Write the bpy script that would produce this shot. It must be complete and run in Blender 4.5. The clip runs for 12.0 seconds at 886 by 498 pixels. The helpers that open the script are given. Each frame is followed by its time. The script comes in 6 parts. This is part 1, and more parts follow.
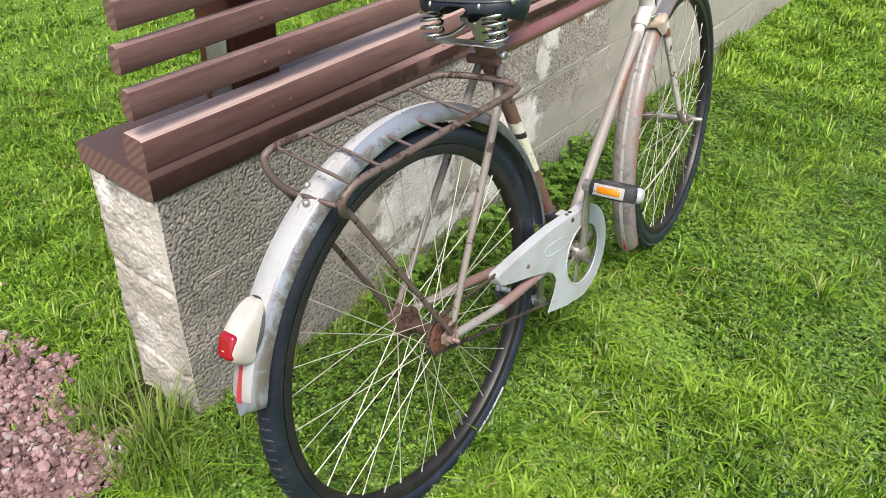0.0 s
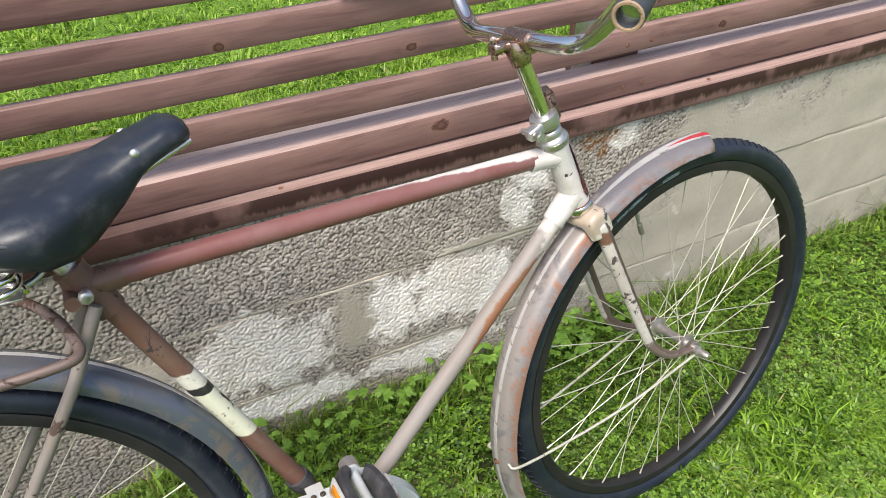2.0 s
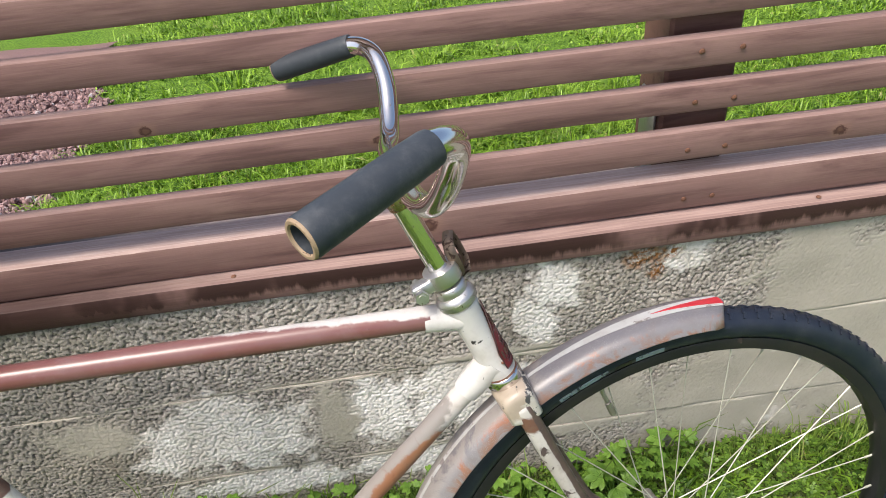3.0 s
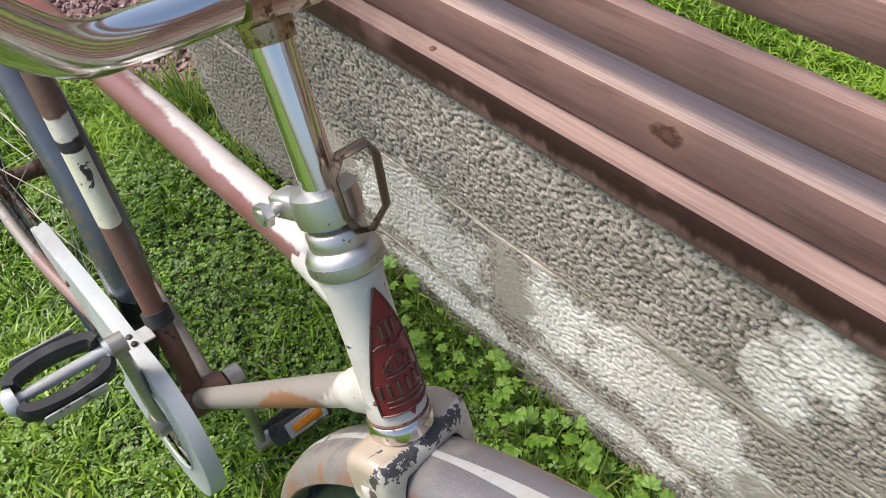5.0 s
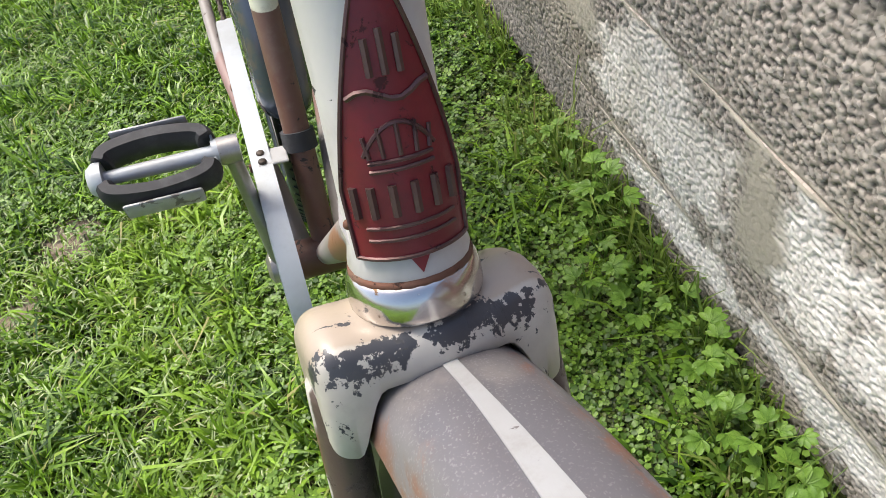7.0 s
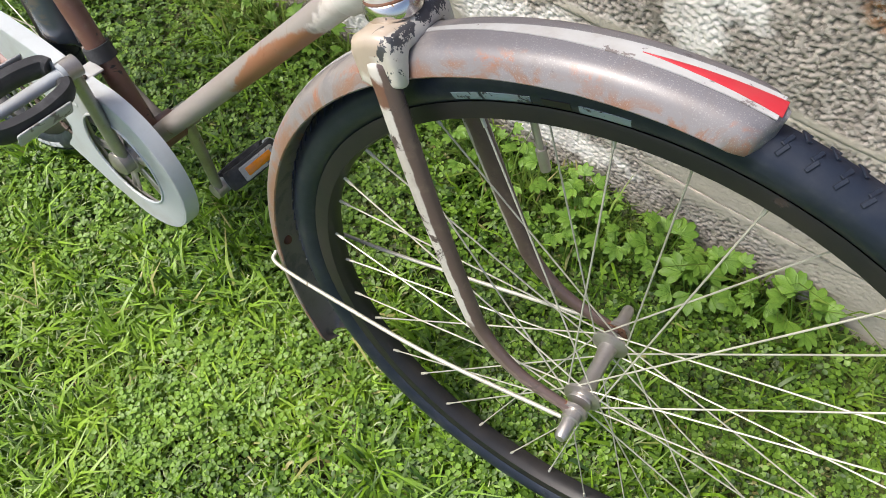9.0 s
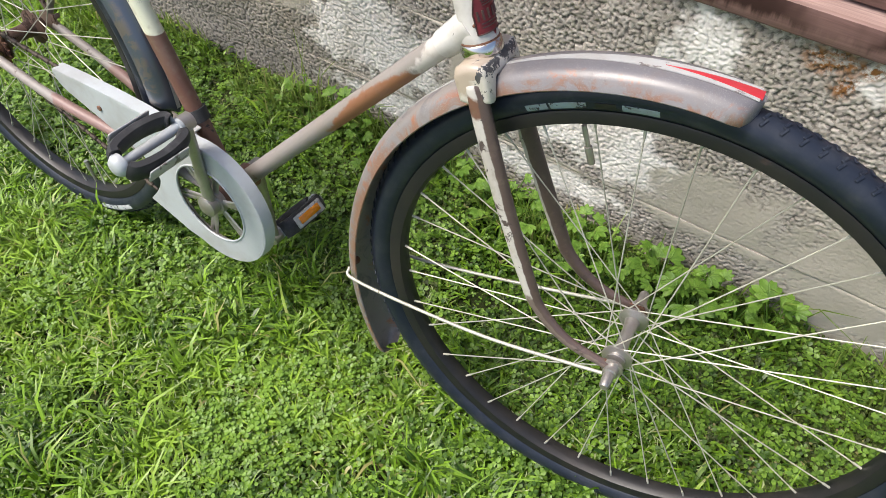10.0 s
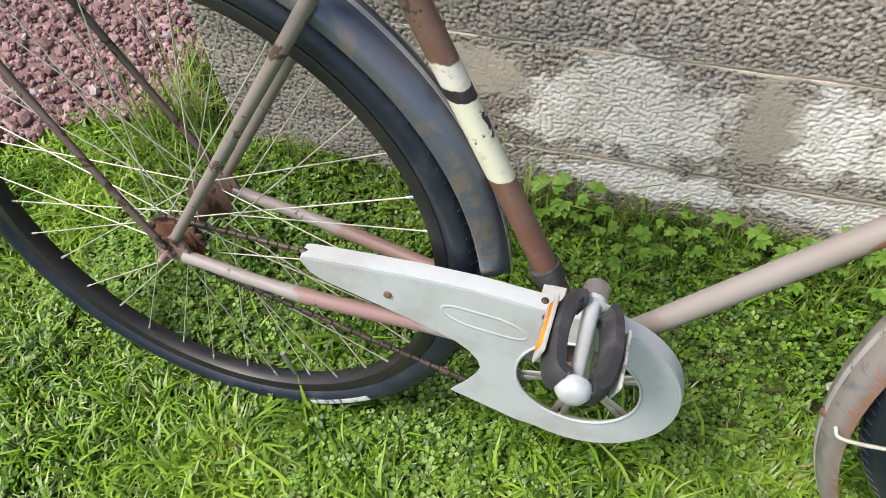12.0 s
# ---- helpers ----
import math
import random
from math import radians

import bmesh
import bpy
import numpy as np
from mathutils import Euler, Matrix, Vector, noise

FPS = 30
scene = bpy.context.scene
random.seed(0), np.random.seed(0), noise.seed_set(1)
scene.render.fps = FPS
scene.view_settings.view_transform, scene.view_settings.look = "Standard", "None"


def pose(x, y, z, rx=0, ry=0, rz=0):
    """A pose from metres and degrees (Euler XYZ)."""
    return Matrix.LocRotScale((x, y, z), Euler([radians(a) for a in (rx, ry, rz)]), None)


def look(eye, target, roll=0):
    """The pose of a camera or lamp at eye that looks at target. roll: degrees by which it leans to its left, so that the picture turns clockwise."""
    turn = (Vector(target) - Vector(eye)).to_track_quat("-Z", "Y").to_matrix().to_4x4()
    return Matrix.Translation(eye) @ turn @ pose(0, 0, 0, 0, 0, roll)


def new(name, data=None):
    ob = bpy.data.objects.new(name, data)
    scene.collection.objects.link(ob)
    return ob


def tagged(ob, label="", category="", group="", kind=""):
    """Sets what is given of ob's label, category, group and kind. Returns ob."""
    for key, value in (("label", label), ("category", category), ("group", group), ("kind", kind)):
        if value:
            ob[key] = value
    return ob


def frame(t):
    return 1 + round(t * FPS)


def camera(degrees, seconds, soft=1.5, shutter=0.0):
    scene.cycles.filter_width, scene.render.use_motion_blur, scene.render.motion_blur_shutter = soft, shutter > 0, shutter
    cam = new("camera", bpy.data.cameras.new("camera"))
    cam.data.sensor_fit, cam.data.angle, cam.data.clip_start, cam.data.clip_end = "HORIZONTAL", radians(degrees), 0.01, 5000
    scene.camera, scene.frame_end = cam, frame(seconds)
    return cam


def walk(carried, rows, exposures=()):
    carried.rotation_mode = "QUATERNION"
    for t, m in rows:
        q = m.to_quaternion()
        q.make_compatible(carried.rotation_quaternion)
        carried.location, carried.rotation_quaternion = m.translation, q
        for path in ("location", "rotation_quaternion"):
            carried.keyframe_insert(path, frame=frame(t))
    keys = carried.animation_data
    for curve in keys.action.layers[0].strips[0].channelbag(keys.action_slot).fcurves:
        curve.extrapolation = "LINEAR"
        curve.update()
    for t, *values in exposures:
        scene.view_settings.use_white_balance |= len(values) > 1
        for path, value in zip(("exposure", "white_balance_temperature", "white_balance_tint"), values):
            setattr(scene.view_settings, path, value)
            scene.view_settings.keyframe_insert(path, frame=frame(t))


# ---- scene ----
cam = camera(60.0, 12.0, 0.8)
PATH = [
    (0, (-0.787, -0.534, 1.243), (0.525, 0.419, 0.072), 2.8),
    (0.5, (-0.53, -0.484, 1.263), (0.671, 0.612, 0.098), 1.8),
    (1, (-0.275, -0.496, 1.29), (0.786, 0.691, 0.079), 0.6),
    (1.5, (-0.014, -0.607, 1.312), (0.866, 0.685, 0.064), -0.2),
    (2, (0.307, -0.572, 1.288), (1.034, 0.825, 0.054), 0.6),
    (2.5, (0.563, -0.49, 1.307), (1.037, 1.019, 0.082), -1.7),
    (2.7, (0.658, -0.48, 1.308), (0.987, 1.07, 0.089), -3.4),
    (4.3, (1.083, -0.148, 1.216), (0.466, 1.168, -0.157), -4.2),
    (4.5, (1.078, -0.116, 1.186), (0.335, 1.081, -0.233), -4.8),
    (5, (1.107, 0.037, 1.095), (0.049, 0.781, -0.43), -10.2),
    (5.5, (1.094, 0.116, 0.98), (-0.112, 0.421, -0.586), -17.3),
    (6, (1.064, 0.121, 0.879), (-0.173, 0.238, -0.688), -20.7),
    (6.5, (1.055, 0.13, 0.855), (-0.221, 0.238, -0.681), -19.2),
    (7, (1.046, 0.134, 0.854), (-0.265, 0.243, -0.652), -18.3),
    (7.5, (1.078, 0.117, 0.897), (-0.04, 0.269, -0.754), -20.2),
    (7.7, (1.111, 0.101, 0.945), (0.132, 0.317, -0.785), -19.1),
    (9.3, (1.203, -0.205, 1.081), (0.592, 0.546, -0.67), -7.1),
    (9.5, (1.221, -0.246, 1.107), (0.636, 0.567, -0.624), -5.3),
    (10, (1.208, -0.37, 1.168), (0.507, 0.549, -0.464), -4.4),
    (10.5, (1.064, -0.476, 1.178), (0.325, 0.508, -0.398), -5.6),
    (11, (0.896, -0.552, 1.167), (0.285, 0.517, -0.409), -3.2),
    (11.5, (0.74, -0.513, 1.117), (0.164, 0.558, -0.471), -5.4),
    (12, (0.511, -0.362, 1.051), (0.036, 0.714, -0.566), -8.0),
]
walk(cam, [(t, look(eye, target, roll)) for t, eye, target, roll in PATH],
     [(0, 0.92), (1.9, 0.93), (2.5, 0.86), (4.5, 0.82), (6.0, 0.93), (7.0, 1.0), (7.6, 0.90), (9.5, 0.97), (10.5, 0.88), (12.0, 0.96)])

# ---- light ----
world = bpy.data.worlds.new("sky")
scene.world = world
world.use_nodes = True
wn = world.node_tree
sky = wn.nodes.new("ShaderNodeTexSky")
sky.sky_type = "NISHITA"
sky.sun_disc = False
SUN_ELEV, SUN_TURN = 61.0, 232.0
sky.sun_elevation, sky.sun_rotation = radians(SUN_ELEV), radians(SUN_TURN)
sky.air_density, sky.dust_density, sky.ozone_density = 1.0, 4.0, 1.0
wn.links.new(sky.outputs[0], wn.nodes["Background"].inputs["Color"])
wn.nodes["Background"].inputs["Strength"].default_value = 0.125
sun = new("sun", bpy.data.lights.new("sun", "SUN"))
sun.data.energy, sun.data.angle, sun.data.color = 2.3, radians(22), (1.0, 0.945, 0.87)
_e, _r = radians(SUN_ELEV), radians(SUN_TURN)
SUN_WAY = Vector((math.sin(_r) * math.cos(_e), math.cos(_r) * math.cos(_e), math.sin(_e)))
sun.matrix_world = look(SUN_WAY * 20, (0, 0, 0))


# ---- material helpers ----
def shader(name, rough=0.6, metal=0.0, spec=0.5):
    m = bpy.data.materials.new(name)
    m.use_nodes = True
    b = m.node_tree.nodes["Principled BSDF"]
    b.inputs["Roughness"].default_value, b.inputs["Metallic"].default_value = rough, metal
    b.inputs["Specular IOR Level"].default_value = spec
    return m, m.node_tree, b


def nd(t, kind, **given):
    n = t.nodes.new("ShaderNode" + kind)
    for key, v in given.items():
        put(t, n.inputs[key.replace("_", " ")], v)
    return n


def put(t, socket, v):
    if isinstance(v, bpy.types.NodeSocket):
        t.links.new(v, socket)
    elif isinstance(v, tuple) and len(v) == 3 and socket.type == "RGBA":
        socket.default_value = (*v, 1)
    else:
        socket.default_value = v


def coords(t, scale=(1, 1, 1), kind="Object"):
    c = t.nodes.new("ShaderNodeTexCoord")
    if scale == (1, 1, 1):
        return c.outputs[kind]
    return nd(t, "Mapping", Vector=c.outputs[kind], Scale=scale).outputs[0]


def nz(t, vec, scale, detail=4.0, rough=0.6, warp=0.0):
    return nd(t, "TexNoise", Vector=vec, Scale=scale, Detail=detail, Roughness=rough, Distortion=warp).outputs[0]


def op(t, kind, a, b=0.0, clamp=False):
    n = t.nodes.new("ShaderNodeMath")
    n.operation, n.use_clamp = kind, clamp
    put(t, n.inputs[0], a)
    put(t, n.inputs[1], b)
    return n.outputs[0]


def step(t, v, lo, hi):
    n = nd(t, "MapRange", Value=v)
    n.interpolation_type = "SMOOTHSTEP"
    n.inputs["From Min"].default_value, n.inputs["From Max"].default_value = lo, hi
    return n.outputs[0]


def mixc(t, fac, a, b):
    n = t.nodes.new("ShaderNodeMix")
    n.data_type = "RGBA"
    put(t, n.inputs[0], fac)
    put(t, n.inputs[6], a)
    put(t, n.inputs[7], b)
    return n.outputs[2]


def relief(t, b, height, strength=0.4, dist=0.002):
    n = nd(t, "Bump", Height=height, Strength=strength, Distance=dist)
    t.links.new(n.outputs[0], b.inputs["Normal"])


def axis(t, vec, which):
    return nd(t, "SeparateXYZ", Vector=vec).outputs[which]


def worn(name, paint, under, amount, size=30.0, rough=0.45, metal=0.0, dirt=(0.2, 0.15, 0.11), dirty=0.35, chip=0.03, zone=None, marks=(), specks=None):
    """Old paint over metal: chips that show the under colour, faint dirt, small bumps. zone: (axis, low, high, width,
    colour): a painted stretch.
    marks: (attribute, low, high, wobble, colour, patchy): wear and colour that follow the part's own shape. specks:
    colour of small pale grit."""
    m, t, b = shader(name, rough, metal)
    c = coords(t)
    base = mixc(t, step(t, nz(t, c, size * 0.35, 5), 0.42, 0.68), paint, tuple(0.72 * p + 0.28 * d for p, d in zip(paint, dirt)))
    for which, lo, hi, wide, col in zone or ():
        v = op(t, "ADD", axis(t, c, which), op(t, "MULTIPLY", op(t, "SUBTRACT", nz(t, c, 45, 4), 0.5), wide))
        inside = op(t, "MULTIPLY", step(t, v, lo - 0.1 * wide, lo + 0.1 * wide), op(t, "SUBTRACT", 1.0, step(t, v, hi - 0.1 * wide, hi + 0.1 * wide)))
        base = mixc(t, inside, base, col)
    for key, lo, hi, wobble, col, patchy in marks:
        at = t.nodes.new("ShaderNodeAttribute")
        at.attribute_name = key
        v = op(t, "ADD", at.outputs["Fac"], op(t, "MULTIPLY", op(t, "SUBTRACT", nz(t, c, max(38, 1.5 * size), 6, 0.68), 0.5), wobble))
        v = step(t, v, lo, hi)
        if patchy:
            v = op(t, "MULTIPLY", v, step(t, nz(t, c, 24, 7, 0.7, 0.8), patchy, patchy + 0.10))
        base = mixc(t, v, base, col)
    base = mixc(t, op(t, "MULTIPLY", step(t, nz(t, c, size * 1.7, 6, 0.7), 0.5, 0.75), dirty), base, dirt)
    chips = step(t, nz(t, c, size, 8, 0.68, 0.6), 1 - amount, 1 - amount + chip)
    under_c = mixc(t, nz(t, c, size * 3, 5), under, tuple(0.55 * u for u in under))
    done = mixc(t, chips, base, under_c)
    if specks:
        grit = op(t, "MULTIPLY", step(t, nz(t, c, 1100, 2, 0.5), 0.58, 0.66), 0.6)
        done = mixc(t, op(t, "MULTIPLY", grit, step(t, nz(t, c, 30, 4), 0.30, 0.55)), done, specks)
    put(t, b.inputs["Base Color"], done)
    put(t, b.inputs["Roughness"], op(t, "ADD", rough, op(t, "MULTIPLY", chips, 0.3), True))
    relief(t, b, op(t, "SUBTRACT", op(t, "MULTIPLY", nz(t, c, size * 6, 4), 0.35), chips), 0.35, 0.0008)
    return m


RUST = (0.13, 0.055, 0.028)
DARK = (0.05, 0.04, 0.038)
CREAM = (0.53, 0.49, 0.46)

# ---- metal, rubber and paint of the bicycle ----
M_TOP = worn("top_tube_paint", (0.165, 0.062, 0.056), (0.075, 0.045, 0.042), 0.36, 24, 0.30, dirt=(0.22, 0.15, 0.145), marks=[("pale", -0.06, 0.14, 0.75, (0.50, 0.47, 0.45), None)])
M_SEAT = worn("seat_tube_paint", (0.135, 0.064, 0.046), DARK, 0.40, 26, 0.5, dirty=0.5,
              zone=[(2, 0.15, 0.232, 0.004, (0.62, 0.62, 0.48)), (2, 0.244, 0.268, 0.012, (0.62, 0.60, 0.52)), (2, 0.232, 0.244, 0.006, (0.02, 0.02, 0.02))])
M_DOWN = worn("down_tube_paint", (0.25, 0.225, 0.21), (0.24, 0.11, 0.055), 0.39, 18, 0.5, dirty=0.35, chip=0.14,
              zone=[(0, 0.815, 2.0, 0.07, CREAM)], marks=[("under", -0.001, 0.003, 0.020, (0.235, 0.105, 0.056), None)])
M_HEAD = worn("head_paint", (0.60, 0.575, 0.55), (0.035, 0.03, 0.03), 0.335, 55, 0.32, dirty=0.15, chip=0.015)
M_CROWN = worn("crown_paint", (0.60, 0.565, 0.49), (0.075, 0.073, 0.076), 0.40, 60, 0.33, dirty=0.15, chip=0.012,
               marks=[("cap", 0.45, 0.75, 0.5, (0.42, 0.345, 0.27), None), ("peel", 0.55, 0.575, 1.5, (0.06, 0.06, 0.064), None)])
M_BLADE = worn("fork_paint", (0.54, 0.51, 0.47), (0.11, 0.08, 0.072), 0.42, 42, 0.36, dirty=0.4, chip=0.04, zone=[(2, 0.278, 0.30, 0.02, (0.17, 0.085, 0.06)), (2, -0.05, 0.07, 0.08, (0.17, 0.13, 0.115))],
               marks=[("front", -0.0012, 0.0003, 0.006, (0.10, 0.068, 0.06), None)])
M_STAY = worn("stay_paint", (0.19, 0.168, 0.15), (0.08, 0.05, 0.037), 0.42, 40, 0.55, dirty=0.5)
M_CSTAY = worn("chain_stay_paint", (0.27, 0.245, 0.23), (0.11, 0.07, 0.055), 0.38, 34, 0.5, dirty=0.45, zone=[(0, 0.16, 0.30, 0.08, (0.24, 0.15, 0.135))])
M_RACK = worn("rack_metal", (0.13, 0.095, 0.085), (0.075, 0.043, 0.03), 0.45, 45, 0.55, 0.3, dirty=0.5)
# The rear mudguard's colour turns paler from its top backwards.
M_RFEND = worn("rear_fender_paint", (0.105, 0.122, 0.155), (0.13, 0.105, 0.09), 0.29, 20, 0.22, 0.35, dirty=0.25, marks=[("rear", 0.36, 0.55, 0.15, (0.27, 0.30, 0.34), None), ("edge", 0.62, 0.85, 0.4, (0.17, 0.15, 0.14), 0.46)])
M_FFEND = worn("front_fender_paint", (0.150, 0.142, 0.152), (0.085, 0.072, 0.07), 0.38, 26, 0.38, 0.1, dirt=(0.165, 0.135, 0.125), dirty=0.45, chip=0.10,
               marks=[("rear", 0.64, 0.72, 0.2, (0.25, 0.225, 0.21), 0.38), ("edge", 0.55, 0.90, 0.4, (0.205, 0.192, 0.195), None), ("edge", 0.55, 0.85, 0.5, (0.30, 0.125, 0.07), 0.52), ("edge", 0.82, 0.98, 0.3, (0.22, 0.12, 0.08), 0.42)], specks=(0.29, 0.275, 0.27))
M_GUARD = worn("chain_guard_paint", (0.45, 0.48, 0.50), (0.25, 0.22, 0.19), 0.27, 40, 0.38, 0.1, dirty=0.12)
M_STRIPE = worn("stripe_paint", (0.40, 0.40, 0.395), (0.24, 0.21, 0.20), 0.42, 45, 0.4, dirty=0.25)
M_FIELD = worn("white_field_paint", (0.36, 0.36, 0.36), (0.22, 0.20, 0.19), 0.36, 40, 0.36, dirty=0.25)
M_RED = worn("red_paint", (0.42, 0.025, 0.035), (0.5, 0.45, 0.4), 0.33, 45, 0.4, dirty=0.15)
M_LAMP = worn("lamp_paint", (0.47, 0.45, 0.41), (0.14, 0.09, 0.06), 0.30, 60, 0.35, dirty=0.15, chip=0.02)
M_RUST = worn("rust", (0.17, 0.075, 0.045), (0.07, 0.035, 0.025), 0.45, 60, 0.8, 0.2, dirty=0.4)
M_CHAIN = worn("chain_metal", (0.045, 0.034, 0.028), (0.09, 0.05, 0.035), 0.36, 90, 0.6, 0.4, dirty=0.3)
M_HUBR = worn("rear_hub_rust", (0.11, 0.062, 0.048), (0.06, 0.035, 0.028), 0.45, 55, 0.6, 0.4, dirty=0.4)
M_STEEL = worn("grey_steel", (0.42, 0.40, 0.38), (0.20, 0.13, 0.09), 0.33, 60, 0.36, 0.75, dirty=0.3)
M_SPOKE = worn("spoke_steel", (0.47, 0.46, 0.39), (0.24, 0.21, 0.17), 0.38, 50, 0.42, 0.25, dirty=0.2)
M_RIM = worn("rim_steel", (0.016, 0.016, 0.018), (0.05, 0.036, 0.03), 0.32, 40, 0.45, 0.2, dirty=0.2, dirt=(0.05, 0.04, 0.035))
M_DROP = worn("dropout_steel", (0.27, 0.19, 0.165), (0.12, 0.065, 0.045), 0.42, 60, 0.5, 0.3, dirty=0.3)
M_BRACKET = worn("bracket_steel", (0.16, 0.115, 0.085), (0.07, 0.04, 0.03), 0.42, 60, 0.42, 0.6, dirty=0.3)


def chrome(name, tint, rough, pits):
    m, t, b = shader(name, rough, 1.0)
    c = coords(t)
    spots = step(t, nz(t, c, 160, 6, 0.7), 0.66 - pits, 0.70 - pits + 0.02)
    haze = nz(t, c, 22, 4)
    put(t, b.inputs["Base Color"], mixc(t, spots, tint, (0.20, 0.12, 0.07)))
    put(t, b.inputs["Roughness"], op(t, "ADD", op(t, "MULTIPLY", haze, rough * 1.4), op(t, "MULTIPLY", spots, 0.4)))
    relief(t, b, nz(t, c, 300, 3), 0.05, 0.0004)
    return m


M_CHROME = chrome("chrome", (0.72, 0.70, 0.68), 0.17, 0.005)
M_CUP = chrome("worn_chrome", (0.62, 0.60, 0.58), 0.55, 0.04)
M_RING = chrome("dull_chrome_ring", (0.66, 0.63, 0.60), 0.26, 0.05)
M_LUG = chrome("rusty_chrome", (0.45, 0.34, 0.29), 0.3, 0.12)


def rubber(name, col, rough, dust):
    m, t, b = shader(name, rough, 0, 0.4)
    c = coords(t)
    put(t, b.inputs["Base Color"], mixc(t, op(t, "MULTIPLY", step(t, nz(t, c, 28, 7, 0.7), 0.45, 0.8), dust), col, (0.20, 0.20, 0.205)))
    put(t, b.inputs["Roughness"], op(t, "ADD", rough - 0.12, op(t, "MULTIPLY", nz(t, c, 60, 4), 0.3)))
    relief(t, b, nz(t, c, 420, 3), 0.2, 0.0006)
    return m


M_TYRE = rubber("tyre_rubber", (0.012, 0.0165, 0.028), 0.36, 0.14)
M_GRIP = rubber("grip_rubber", (0.03, 0.036, 0.045), 0.5, 0.35)
M_BLOCK = rubber("pedal_rubber", (0.028, 0.028, 0.031), 0.6, 0.3)
M_SADDLE = rubber("saddle_vinyl", (0.013, 0.018, 0.028), 0.36, 0.27)
M_PIPING = rubber("saddle_edge", (0.05, 0.055, 0.06), 0.2, 0.3)
M_WORNEND = worn("worn_grip_end", (0.30, 0.21, 0.13), (0.10, 0.07, 0.05), 0.42, 90, 0.7, dirty=0.3)
M_LABEL = worn("tyre_label", (0.62, 0.64, 0.66), (0.05, 0.05, 0.055), 0.40, 90, 0.5, dirty=0.1)
M_PLABEL = worn("pale_tyre_label", (0.20, 0.27, 0.30), (0.04, 0.04, 0.045), 0.42, 110, 0.5, dirty=0.1)
M_BADGE = worn("badge_red", (0.21, 0.022, 0.030), (0.09, 0.018, 0.02), 0.40, 120, 0.36, 0.2, dirt=(0.05, 0.03, 0.03), dirty=0.3)
M_EMBOSS = worn("badge_grey", (0.11, 0.055, 0.055), (0.07, 0.035, 0.035), 0.4, 120, 0.42, 0.5, dirty=0.2)


def clearish(name, col, rough=0.15):
    m, t, b = shader(name, rough)
    c = coords(t)
    cells = nd(t, "TexVoronoi", Vector=c, Scale=420.0).outputs["Distance"]
    put(t, b.inputs["Base Color"], mixc(t, nz(t, c, 90, 3), col, tuple(0.6 * v for v in col)))
    b.inputs["Coat Weight"].default_value = 0.5
    relief(t, b, cells, 0.25, 0.0006)
    return m


M_AMBER = clearish("amber_reflector", (0.80, 0.27, 0.01))
M_LENS = clearish("red_lens", (0.34, 0.003, 0.012))

# ---- wood, concrete, soil, plants ----
KNOTS = [(0.842, 0.640, 0.013), (0.494, 0.848, 0.008), (0.790, 0.792, 0.008), (1.46, 0.715, 0.009)]


